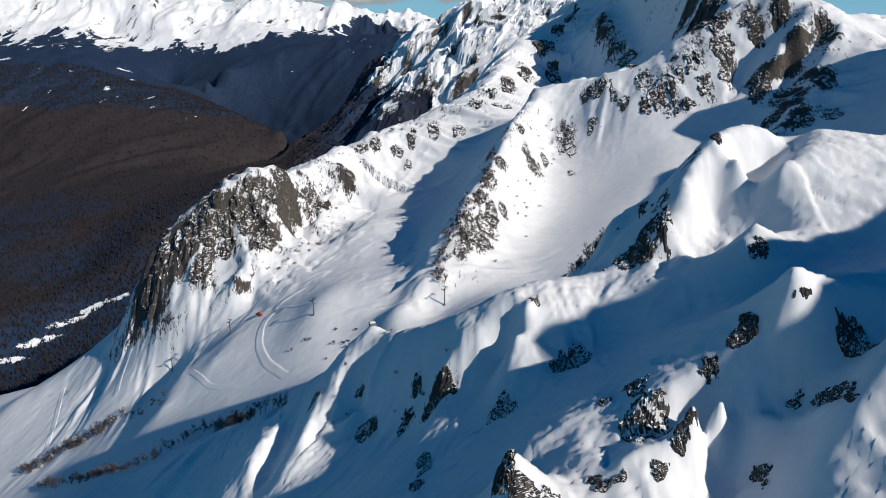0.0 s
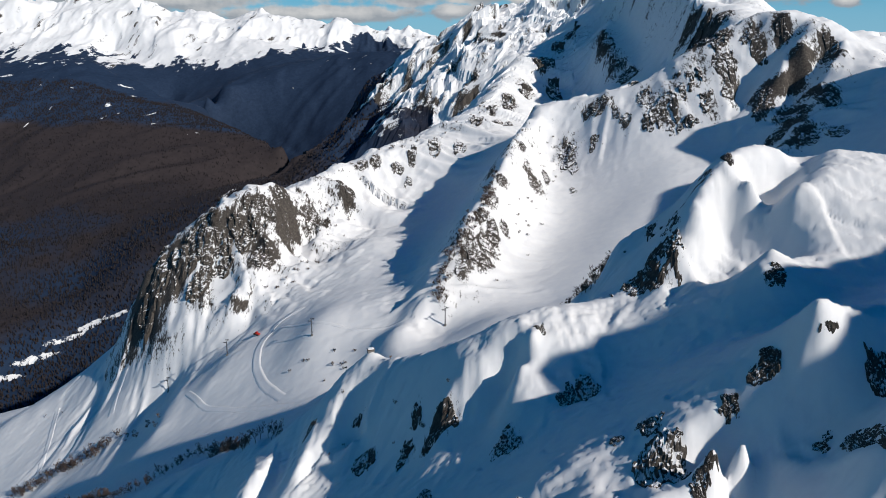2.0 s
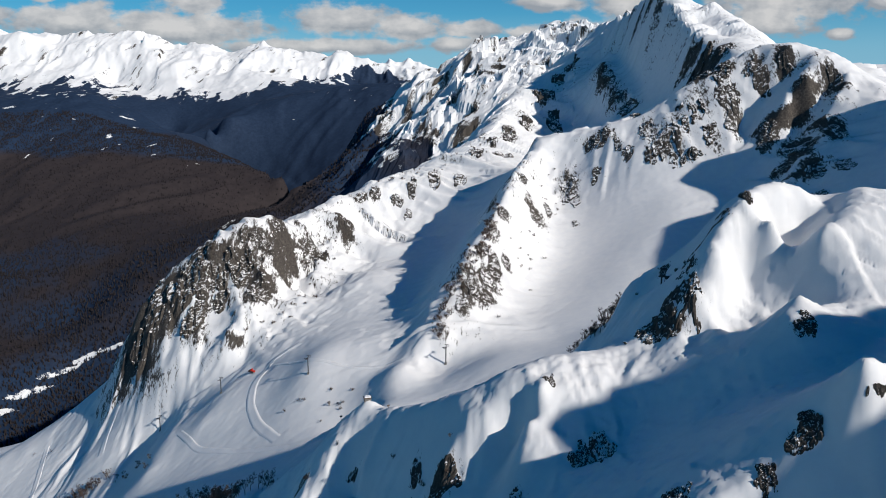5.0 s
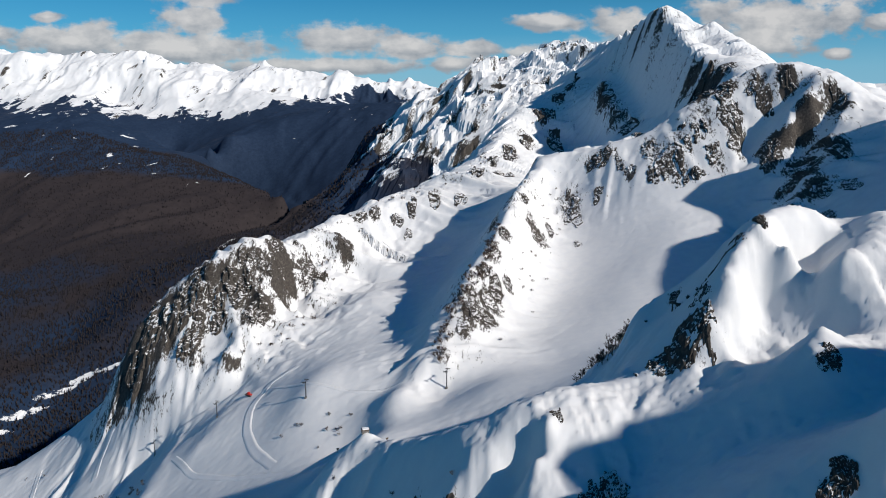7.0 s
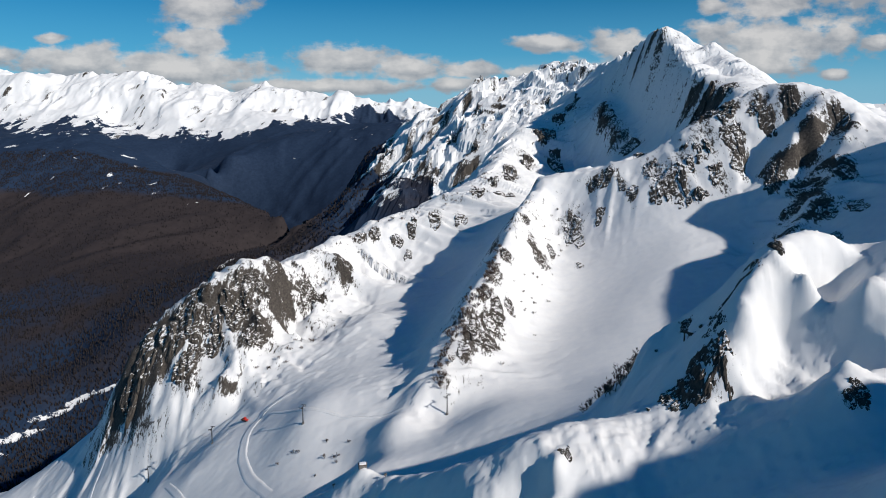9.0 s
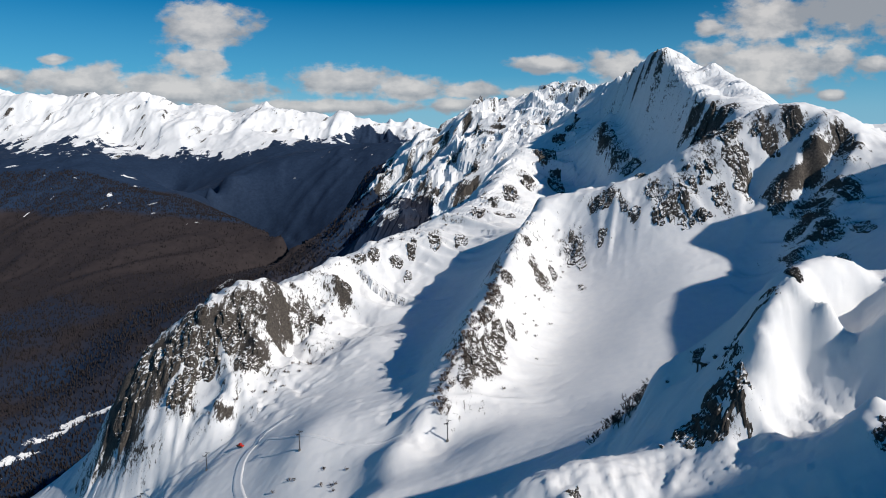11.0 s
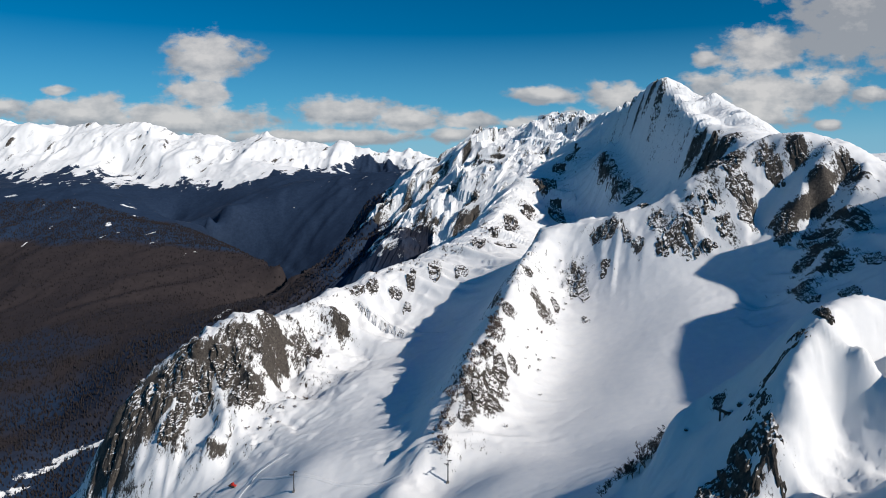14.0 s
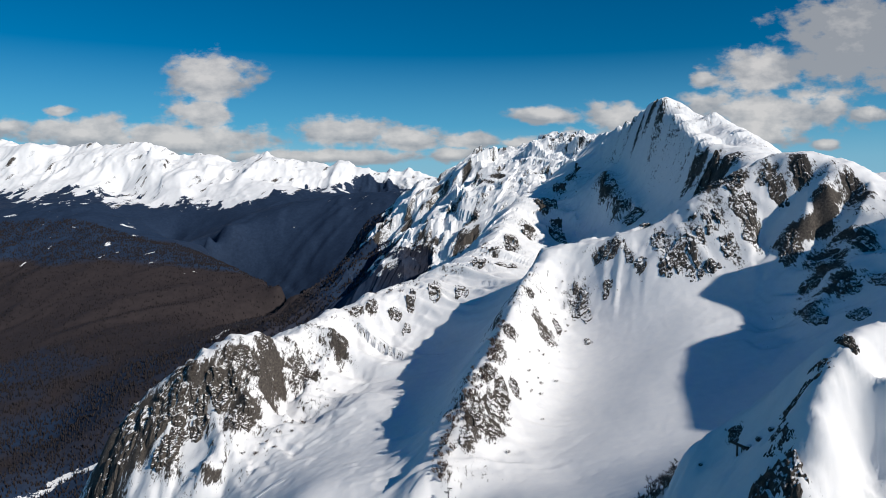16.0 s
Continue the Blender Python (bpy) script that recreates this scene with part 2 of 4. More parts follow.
LINES.append(("behind_a", 15, [(-560, 900, -230), (-380, 860, -120), (-260, 860, -30), (-180, 930, 10), (-120, 1050, -40)]))
LINES.append(("behind_low", 40, [(-900, 1050, -340), (-500, 1150, -290), (-250, 1300, -200), (-100, 1500, -60)]))
LINES.append(("behind_c", 15, [(120, 850, 195), (190, 800, 225)]))
LINES.append(("behind_c_far", 15, [(400, 740, 275), (430, 820, 290), (480, 930, 295), (530, 1020, 310)]))
LINES.append(("east_far", 30, [(520, 520, 280), (700, 600, 260), (1000, 700, 200), (1400, 300, 150), (1400, 900, 180)]))
LINES.append(("back_side", 40, [(600, 1250, 300), (900, 1500, 250), (1500, 1300, 150), (2200, 1500, 150), (2200, 900, 100)]))
LINES.append(("back_fill", 60, [(1500, 2600, 300), (1700, 3600, 200), (2600, 4200, 250), (3900, 3000, 100), (3900, 4900, 300)]))
LINES.append(("west_fill", 60, [(-2200, 900, -350), (-2200, 1500, -300), (-3900, 1500, -200), (-3900, 3000, 100), (-3900, 4900, 500)]))
LINES.append(("peak_terrace", 4, [(344, 1045, 386), (349, 965, 362), (339, 860, 340)]))
LINES.append(("peak_wall", 6, [(288, 1255, 340), (286, 1155, 326), (299, 1050, 308), (295, 915, 296), (289, 795, 303)]))
LINES.append(("peak_wall_low", 8, [(231, 1160, 262), (238, 1060, 249), (248, 950, 244), (255, 840, 255), (257, 755, 276)]))
LINES.append(("peak_foot", 12, [(173, 1130, 220), (183, 1020, 205), (199, 920, 208), (215, 830, 221), (234, 760, 251)]))
LINES.append(("peak_rib", 1.5, [(292, 1255, 367), (263, 1190, 329), (244, 1130, 302), (246, 1060, 270)]))
LINES.append(("spur_flank", 12, [(102, 690, 205), (89, 600, 174), (68, 540, 156), (45, 478, 143)]))
LINES.append(("far_spur", 4, [(-1591, 4780, 485), (-1376, 4500, 335), (-1205, 4400, 334), (-1007, 4300, 279), (-850, 4200, 246), (-741, 4150, 233)]))
LINES.append(("far_hollow", 20, [(-1506, 4350, 238), (-1304, 4150, 201), (-1130, 4000, 179), (-906, 4000, 204)]))
LINES.append(("far_spur_b", 4, [(-1958, 4750, 518), (-1807, 4550, 380), (-1608, 4350, 279), (-1505, 4200, 200)]))
LINES.append(("far_hollow_b", 20, [(-2043, 4500, 254), (-1901, 4380, 231), (-1676, 4250, 189)]))
LINES.append(("far_spur_c", 4, [(-851, 4780, 405), (-703, 4550, 313), (-575, 4350, 236)]))
LINES.append(("far_hollow_c", 20, [(-821, 4600, 288), (-527, 4600, 269), (-344, 4600, 287)]))
LINES.append(("far_spur_d", 4, [(-2560, 4780, 505), (-2368, 4550, 380), (-2111, 4350, 280)]))
LINES.append(("dome_east", 1, [(106, 201, 272), (98, 191, 268), (90, 183, 264), (84, 175, 260), (78, 167, 255), (74, 160, 252)]))
LINES.append(("dome_gully", 3, [(101, 204, 268), (94, 200, 263), (85, 195, 256), (76, 190, 251), (68, 184, 247), (63, 177, 242)]))
LINES.append(("dome_face", 2, [(83, 193, 265), (75, 190, 260), (68, 187, 254), (62, 184, 249)]))
# unseen ground before the east crest, kept under the sun's rays
LINES.append(("east_apron", 6, [(168, 112, 288), (168, 97, 289), (168, 82, 297), (168, 67, 308), (168, 52, 317), (168, 37, 323), (168, 22, 322), (168, 7, 320), (168, -8, 305), (168, -23, 303), (168, -60, 325)]))
# flank of that unseen peak, kept low so only its crest blocks the sun
LINES.append(("east_shadow_apron", 8, [(338, 252, 306), (338, 284, 306), (338, 316, 306), (338, 348, 306), (338, 380, 303), (338, 412, 287), (338, 444, 302), (338, 476, 289), (338, 508, 280), (338, 540, 280)]))
LINES.append(("valley_deep", 40, [(-1511, 3900, 27), (-1230, 3500, -1), (-953, 3100, -66)]))
LINES.append(("rib_east", 1, [(317, 628, 313), (302, 615, 299), (286, 610, 281), (271, 612, 266), (260, 616, 252)]))
LINES.append(("gully_east", 3, [(308, 650, 316), (296, 645, 299), (281, 640, 279), (261, 632, 258)]))
LINES.append(("rib_east_b", 1, [(328, 599, 297), (314, 590, 286), (299, 584, 270), (290, 584, 257)]))
LINES.append(("gully_east_b", 3, [(325, 616, 299), (312, 612, 284), (292, 605, 262)]))
LINES.append(("cliff_gully", 2, [(-122, 722, 144), (-132, 685, 132), (-140, 663, 118), (-149, 623, 108), (-155, 584, 97), (-164, 566, 79)]))
LINES.append(("cliff_rib", 1.2, [(-108, 729, 152), (-117, 692, 134), (-125, 654, 119), (-137, 605, 107), (-145, 564, 91)]))
LINES.append(("cliff_rib_b", 1.2, [(-155, 673, 154), (-155, 647, 141), (-160, 619, 125), (-171, 591, 107), (-180, 571, 91)]))
LINES.append(("cliff_gully_b", 3, [(-179, 652, 152), (-186, 634, 132), (-200, 612, 107), (-200, 585, 85)]))
LINES.append(("hut_rib_a", 0.8, [(-30, 218, 199), (-34, 212, 193), (-36, 207, 187), (-38, 202, 180)]))
LINES.append(("hut_rib_b", 0.8, [(-19, 206, 202), (-21, 203, 198), (-24, 200, 191), (-28, 197, 183)]))
LINES.append(("spur_mid", 0.8, [(10, 180, 223), (7, 177, 221), (3, 176, 216), (0, 174, 211), (-2, 173, 204)]))
LINES.append(("spur_mid_side", 2, [(17, 176, 220), (16, 172, 215), (12, 163, 210)]))
LINES.append(("rib_small", 0.8, [(24, 180, 231), (22, 172, 229), (19, 167, 224), (16, 163, 218)]))
LINES.append(("rib_low_a", 0.8, [(-42, 205, 180), (-45, 195, 176), (-50, 189, 169), (-52, 184, 164)]))
LINES.append(("rib_low_gully", 2, [(-50, 213, 171), (-55, 205, 164), (-58, 197, 158)]))
LINES.append(("rib_low_b", 0.8, [(-56, 217, 170), (-60, 205, 167), (-64, 198, 161), (-68, 195, 154)]))
LINES.append(("west_low_slope", 15, [(-390, 520, -87), (-324, 500, -53), (-262, 470, -15)]))
LINES.append(("west_mid_slope", 15, [(-428, 590, -90), (-362, 570, -60), (-306, 545, -31)]))
LINES.append(("west_high_slope", 12, [(-459, 655, -81), (-393, 640, -54), (-325, 612, -20)]))
LINES.append(("peak_back", 6, [(335, 1300, 375), (365, 1230, 365), (400, 1180, 352), (440, 1130, 335), (480, 1080, 310)]))
LINES.append(("knoll", 3, [(-176, 535, 66), (-178, 509, 63), (-176, 478, 59)]))
LINES.append(("knoll_dip", 3, [(-214, 558, 49), (-219, 549, 36)]))
LINES.append(("knob", 4, [(-267, 518, -12), (-243, 499, 4), (-210, 461, 30)]))
# upper part of this unseen ground, also kept under the rays
LINES.append(("east_apron_b", 3, [(191, 107, 314), (191, 97, 315), (191, 87, 318), (191, 77, 323), (191, 67, 334), (191, 57, 338), (191, 47, 343), (191, 37, 349), (191, 27, 339), (191, 17, 346), (191, 7, 346), (191, -3, 338), (191, -13, 329), (191, -23, 329), (191, -33, 329)]))
# unseen southern half of the crest; its gaps let sun reach the near ribs
LINES.append(("east_crest_south", 2, [(205, 37, 369), (205, 32, 368), (205, 27, 356), (205, 22, 365), (205, 17, 363), (205, 12, 363), (205, 7, 363), (205, 2, 353), (205, -3, 355), (205, -8, 348), (205, -13, 346), (205, -18, 346), (205, -23, 349), (205, -28, 349), (205, -33, 349), (208, -50, 355), (214, -90, 385), (250, -250, 410), (300, -500, 420)]))


def dense(points, step):
    """Points along a line at even steps."""
    out = []
    for a, b in zip(points, points[1:]):
        a, b = np.array(a, float), np.array(b, float)
        n = max(1, int(round(np.hypot(*(b - a)[:2]) / step)))
        out += [a + (b - a) * i / n for i in range(n)]
    return out + [np.array(points[-1], float)]


def knots():
    xyz, soft, crest = [], [], []
    for name, s, pts in LINES:
        mean = sum(math.hypot(p[0], p[1]) for p in pts) / len(pts)
        for p in dense(pts, max(4.5, 0.034 * mean)):
            xyz.append(p), soft.append(s), crest.append(s <= 1.5)
    xyz, soft, crest = np.array(xyz), np.array(soft), np.array(crest)
    keep, taken = [], {}
    for i, p in enumerate(xyz):
        cell = (round(p[0] / 2), round(p[1] / 2))
        if cell not in taken:
            taken[cell] = i
            keep.append(i)
    return xyz[keep], soft[keep], crest[keep]


KNOT, SOFT, CREST = knots()
SCALE = 500.0


def fit_land():
    p, n = KNOT[:, :2] / SCALE, len(KNOT)
    r = np.sqrt(((p[:, None] - p[None]) ** 2).sum(-1) + (SOFT[None] / SCALE) ** 2)
    a = np.zeros((n + 3, n + 3))
    a[:n, :n], a[:n, n], a[n, :n] = r + np.diag(np.where(SOFT >= 8, -1e-3, -2e-5 * np.clip(KNOT[:, 1] / 200, 1, 8))), 1, 1
    a[:n, n + 1:], a[n + 1:, :n] = p, p.T
    return np.linalg.solve(a, np.append(KNOT[:, 2], [0, 0, 0]))


WEIGHT = fit_land()


def base_land(x, y):
    """Height of the bare land and the distance to the nearest crest."""
    shape = np.shape(x)
    q = np.stack([np.ravel(x), np.ravel(y)], -1).astype(np.float32) / SCALE
    z, near = np.empty(len(q), np.float32), np.empty(len(q), np.float32)
    p, s2, w = (KNOT[:, :2] / SCALE).astype(np.float32), ((SOFT / SCALE) ** 2).astype(np.float32), WEIGHT.astype(np.float64)
    w32 = w[:-3].astype(np.float32)
    for i in range(0, len(q), 4000):
        c = q[i:i + 4000]
        d = (c[:, :1] - p[:, 0]) ** 2 + (c[:, 1:] - p[:, 1]) ** 2
        near[i:i + 4000] = np.sqrt(d[:, CREST].min(1)) * SCALE
        z[i:i + 4000] = np.sqrt(d + s2) @ w32 + w[-3] + c @ w[-2:]
    return z.reshape(shape).astype(float), near.reshape(shape).astype(float)


def lattice(x, y, seed):
    """Smooth value noise, -1 to 1."""
    xi, yi = np.floor(x).astype(np.int64), np.floor(y).astype(np.int64)
    fx, fy = x - xi, y - yi
    fx, fy = fx * fx * fx * (fx * (fx * 6 - 15) + 10), fy * fy * fy * (fy * (fy * 6 - 15) + 10)

    def h(i, j):
        k = (i * 374761393 + j * 668265263 + seed * 974634213) & 0xFFFFFFFF
        k = ((k ^ (k >> 13)) * 1274126177) & 0xFFFFFFFF
        k = ((k ^ (k >> 16)) * 2246822519) & 0xFFFFFFFF
        return ((k ^ (k >> 15)) & 0xFFFFFF) / 8388607.5 - 1

    a, b, c, d = h(xi, yi), h(xi + 1, yi), h(xi, yi + 1), h(xi + 1, yi + 1)
    return (a + (b - a) * fx) * (1 - fy) + (c + (d - c) * fx) * fy


def fbm(x, y, size, octaves=4, seed=1, rough=0.5):
    out, amp, total = 0, 1.0, 0.0
    x, y = x / size, y / size
    for o in range(octaves):
        out = out + amp * lattice(x, y, seed + o * 17)
        total += amp
        x, y, amp = x * 1.93 * 0.8 - y * 1.93 * 0.6 + 3.1, x * 1.93 * 0.6 + y * 1.93 * 0.8 + 7.7, amp * rough
    return out / total


def ridged(x, y, size, octaves=4, seed=1, rough=0.5):
    out, amp, total = 0, 1.0, 0.0
    x, y = x / size, y / size
    for o in range(octaves):
        out = out + amp * (1 - 2 * np.abs(lattice(x, y, seed + o * 29)))
        total += amp
        x, y, amp = x * 2.03 * 0.8 - y * 2.03 * 0.6 + 5.3, x * 2.03 * 0.6 + y * 2.03 * 0.8 + 1.9, amp * rough
    return out / total


def shards(x, y, size, seed):
    """Broken planes: a height and a tilt of its own for each cell."""
    x, y = x / size, y / size
    xi, yi = np.floor(x).astype(np.int64), np.floor(y).astype(np.int64)

    def h(i, j, k):
        q = (i * 374761393 + j * 668265263 + (seed + k) * 974634213) & 0xFFFFFFFF
        q = ((q ^ (q >> 13)) * 1274126177) & 0xFFFFFFFF
        return ((q ^ (q >> 16)) & 0xFFFF) / 65535.0

    best, out = np.full(x.shape, 9.0), np.zeros(x.shape)
    for di in (-1, 0, 1):
        for dj in (-1, 0, 1):
            i, j = xi + di, yi + dj
            dx, dy = x - i - h(i, j, 1), y - j - h(i, j, 2)
            d = dx * dx + dy * dy
            val = h(i, j, 3) * 1.4 - 0.7 + dx * (h(i, j, 4) - 0.5) * 1.6 + dy * (h(i, j, 5) - 0.5) * 1.6
            out, best = np.where(d < best, val, out), np.minimum(best, d)
    return out


def step(a, b, v):
    t = np.clip((v - a) / (b - a), 0, 1)
    return t * t * (3 - 2 * t)


def along(x, y, name):
    """Distance to a named line, and how far along it the nearest place lies."""
    pts = np.array([p for n, _, q in LINES if n == name for p in q], float)[:, :2]
    best, where, run = np.full(np.shape(x), 1e12), np.zeros(np.shape(x)), 0.0
    for a, b in zip(pts, pts[1:]):
        d = b - a
        length = np.hypot(*d)
        t = np.clip(((x - a[0]) * d[0] + (y - a[1]) * d[1]) / length ** 2, 0, 1)
        r = (x - a[0] - t * d[0]) ** 2 + (y - a[1] - t * d[1]) ** 2
        closer = r < best
        best, where = np.where(closer, r, best), np.where(closer, run + t * length, where)
        run += length
    return np.sqrt(best), where, run


def ribs(x, y, name, size, height, reach, seed, warp=0.5):
    """Ribs and gullies that run down from a crest: sharp ribs, rounded gullies."""
    pts = np.array([p[:2] for n, _, q in LINES if n == name for p in q], float)
    (lx, ly), (hx, hy), r = pts.min(0), pts.max(0), reach * 1.7
    live = (x > lx - r) & (x < hx + r) & (y > ly - r) & (y < hy + r)
    out = np.zeros(np.shape(x))
    if not live.any():
        return out
    px, py = x[live], y[live]
    d, u, total = along(px, py, name)
    ends = step(0, size * 1.2, np.minimum(u, total - u) + 0.01)
    u = u + size * warp * fbm(px, py, size * 2.2, 3, seed)
    v = 0
    for o, (k, a) in enumerate(((1, 0.6), (2.3, 0.3), (5.1, 0.14))):
        v = v + a * (0.72 - 2.2 * np.abs(lattice(u / size * k, d / (reach * 1.2) * k ** 0.5 + 9.1 * seed, seed + 40 + o)))
    out[live] = ends * height * v * step(1.7, 0.7, d / reach) * step(0, 0.4, d / reach + 0.06)
    return out


# crest, spacing of its ribs, their height, how far down they reach
RIBS = (
    ("ridge_a", 40, 9.0, 90), ("ridge_a", 15, 3.6, 110), ("ridge_c", 14, 1.2, 70), ("dome", 7, 0.5, 30), ("spur_b", 9, 1.5, 48), ("massif_e", 62, 26, 420), ("massif_e2", 70, 22, 400), ("slope_e", 48, 12, 150), ("ridge_c", 36, 4, 50), ("spur_b", 22, 4.0, 34), ("buttress", 16, 3.5, 34),
    ("peak_spur", 34, 5, 80), ("massif_e", 170, 60, 560), ("massif_e2", 180, 50, 500),
    ("ridge_n", 13, 1.4, 26), ("rib_bush", 9, 2.0, 16), ("rib_m", 7, 0.7, 14), ("rib_f", 4.5, 0.6, 10), ("fan", 5, 0.7, 16),
    ("spur_low", 30, 3.0, 40), ("far_top", 300, 44, 330), ("far_top", 120, 20, 200), ("hill_1", 320, 30, 700), ("hill_2", 300, 10, 600), ("ridge_n", 6, 0.5, 34), ("flank_n", 6, 0.35, 20), ("dome_east", 5, 0.9, 18), ("dome_face", 4.5, 0.8, 15), ("dome", 14, 1.0, 30),
)


# ---- where rock breaks through the snow: place in plan, half widths, height it stands proud ----
ROCKS_NEAR = ((58, 186, 4.7, 4.6, 1.4), (52, 187, 4.0, 2.9, 1.1), (58, 122, 1.2, 2.1, 0.9), (56, 121, 2.1, 2.2, 1.1), (51, 119, 1.6, 1.4, 0.9), (38, 114, 3.8, 5.8, 1.4), (39, 124, 2.2, 2.6, 0.9), (41, 118, 1.8, 1.3, 0.7), (33, 125, 1.0, 1.5, 0.5), (15, 150, 2.9, 4.0, 0.9), (33, 157, 2.8, 4.1, 1.1), (29, 157, 2.1, 2.4, 0.7), (-1, 172, 4.4, 3.2, 1.1), (-8, 183, 1.4, 3.5, 0.7), (-23, 189, 3.3, 3.9, 0.7), (-10, 177, 2.1, 2.4, 0.6), (-5, 148, 1.7, 4.0, 0.6), (-6, 138, 1.3, 2.9, 0.5))
ROCKS_NEAR_MORE = ((10, 101, 2.2, 2.4, 1.1), (16, 98, 4.0, 1.7, 0.9), (41, 106, 1.4, 1.6, 0.7), (37, 102, 1.6, 1.4, 0.6), (43, 107, 1.2, 0.7, 0.5), (29, 102, 2.8, 1.2, 0.7), (27, 104, 1.2, 1.1, 0.5), (73, 112, 1.8, 4.3, 0.9), (65, 103, 1.4, 4.0, 0.7), (62, 109, 1.3, 1.1, 0.5), (54, 102, 1.6, 2.5, 0.8), (66, 118, 1.6, 0.4, 0.6), (75, 159, 2.2, 1.9, 0.5), (64, 101, 0.6, 0.9, 0.5), (70, 201, 3.1, 3.0, 0.7), (63, 195, 1.9, 4.1, 0.7), (-44, 211, 2.1, 2.7, 0.5), (-27, 205, 1.6, 0.8, 0.5))
ROCKS_NEAR_REST = ((25, 175, 1.4, 1.8, 0.5), (65, 220, 1.7, 3.3, 0.7))
ROCKS_C = ((188, 647, 7.0, 11.2, 2.5), (189, 667, 6.2, 11.5, 2.4), (203, 644, 8.0, 16.0, 2.7), (217, 655, 8.2, 13.1, 2.7), (231, 659, 7.3, 18.3, 2.6), (252, 664, 6.4, 16.9, 2.4), (258, 655, 4.7, 11.7, 2.1), (251, 636, 4.1, 11.4, 1.9), (233, 631, 6.0, 11.2, 2.3), (214, 624, 6.9, 4.7, 2.5), (168, 655, 4.5, 9.6, 2.0), (163, 678, 3.1, 10.0, 1.7), (152, 692, 6.3, 7.6, 2.4), (143, 695, 5.3, 5.1, 2.2), (281, 660, 4.3, 13.7, 2.0), (275, 667, 4.3, 5.2, 2.0))
ROCKS_C_MORE = ((299, 656, 4.3, 7.8, 2.1), (270, 608, 5.9, 7.9, 2.4), (265, 601, 4.4, 6.3, 2.1), (297, 618, 3.1, 4.1, 1.8), (323, 613, 4.1, 10.0, 2.0), (276, 571, 5.7, 10.6, 2.4), (271, 530, 6.2, 8.5, 2.5), (262, 560, 5.5, 5.1, 2.3), (301, 559, 4.2, 15.1, 2.1), (245, 522, 3.0, 10.3, 1.7), (79, 202, 1.2, 2.7, 1.1), (283, 515, 3.5, 9.8, 1.9), (286, 570, 3.3, 6.1, 1.8), (258, 494, 3.3, 7.9, 1.8))
ROCKS_A = ((-265, 625, 18.0, 27.0, 6.0), (-246, 626, 11.5, 22.0, 5.1), (-231, 636, 11.7, 18.5, 5.1), (-214, 627, 12.3, 9.2, 4.2), (-195, 636, 10.9, 7.4, 5.1), (-180, 630, 10.7, 10.3, 5.1), (-166, 614, 8.8, 10.0, 4.2), (-199, 610, 10.4, 6.6, 3.4), (-217, 597, 10.1, 10.8, 4.2), (-164, 653, 7.7, 6.8, 3.4), (-160, 678, 5.4, 7.3, 2.5), (-179, 654, 8.6, 4.1, 3.4), (-569, 1791, 15.1, 19.4, 3.4), (-134, 692, 4.6, 11.7, 3.4), (-123, 687, 4.5, 5.6, 2.5), (-105, 744, 8.0, 5.1, 3.0), (-99, 728, 3.9, 7.4, 2.5), (-94, 796, 5.3, 6.9, 2.5))
ROCKS_A_MORE = ((-77, 802, 5.4, 6.3, 2.5), (-52, 799, 7.5, 6.0, 2.5), (-35, 814, 4.4, 11.8, 2.5), (-10, 828, 5.6, 15.4, 3.4), (18, 833, 5.6, 18.9, 3.4), (44, 906, 7.4, 10.5, 3.4), (71, 900, 14.7, 7.0, 4.2), (93, 1017, 8.4, 8.0, 3.4), (-40, 780, 4.2, 6.3, 2.1), (-277, 617, 8.1, 10.3, 5.1))
ROCKS_B = ((117, 668, 8.6, 14.8, 2.3), (120, 650, 4.5, 10.3, 1.7), (77, 624, 3.0, 9.7, 1.4), (50, 586, 3.4, 4.5, 1.5), (82, 613, 5.4, 6.7, 1.9), (39, 556, 4.8, 7.7, 1.8), (31, 533, 3.6, 4.1, 1.5), (38, 523, 3.0, 9.7, 1.4), (47, 534, 2.6, 6.6, 1.3), (33, 504, 5.9, 7.8, 1.9), (22, 485, 6.6, 7.6, 2.1), (13, 474, 3.7, 5.9, 1.5), (30, 486, 3.8, 3.8, 1.6), (141, 661, 4.6, 6.3, 1.7), (93, 634, 2.5, 7.0, 1.3), (114, 614, 3.0, 4.9, 1.4), (20, 501, 1.9, 9.3, 1.1), (73, 650, 1.9, 4.0, 1.1))
ROCKS_PEAK = ((253, 1135, 8.9, 31.5, 4.8), (255, 1072, 10.1, 32.5, 5.1), (259, 1013, 11.2, 20.5, 5.4), (191, 719, 5.5, 7.1, 3.8), (164, 1205, 13.1, 21.0, 5.8), (197, 1252, 13.7, 28.2, 5.9), (224, 1284, 10.1, 16.1, 5.1), (176, 1148, 10.7, 20.0, 5.2), (129, 1107, 10.3, 24.6, 5.1), (299, 853, 13.7, 11.0, 5.9), (302, 805, 9.1, 12.5, 4.8), (301, 908, 7.3, 11.7, 4.3), (256, 682, 6.5, 7.0, 4.1), (313, 1134, 7.3, 7.3, 4.3), (304, 1160, 7.4, 7.4, 4.4), (244, 690, 5.5, 7.0, 3.7), (95, 1037, 8.0, 15.3, 4.5), (65, 955, 5.8, 11.7, 3.9))


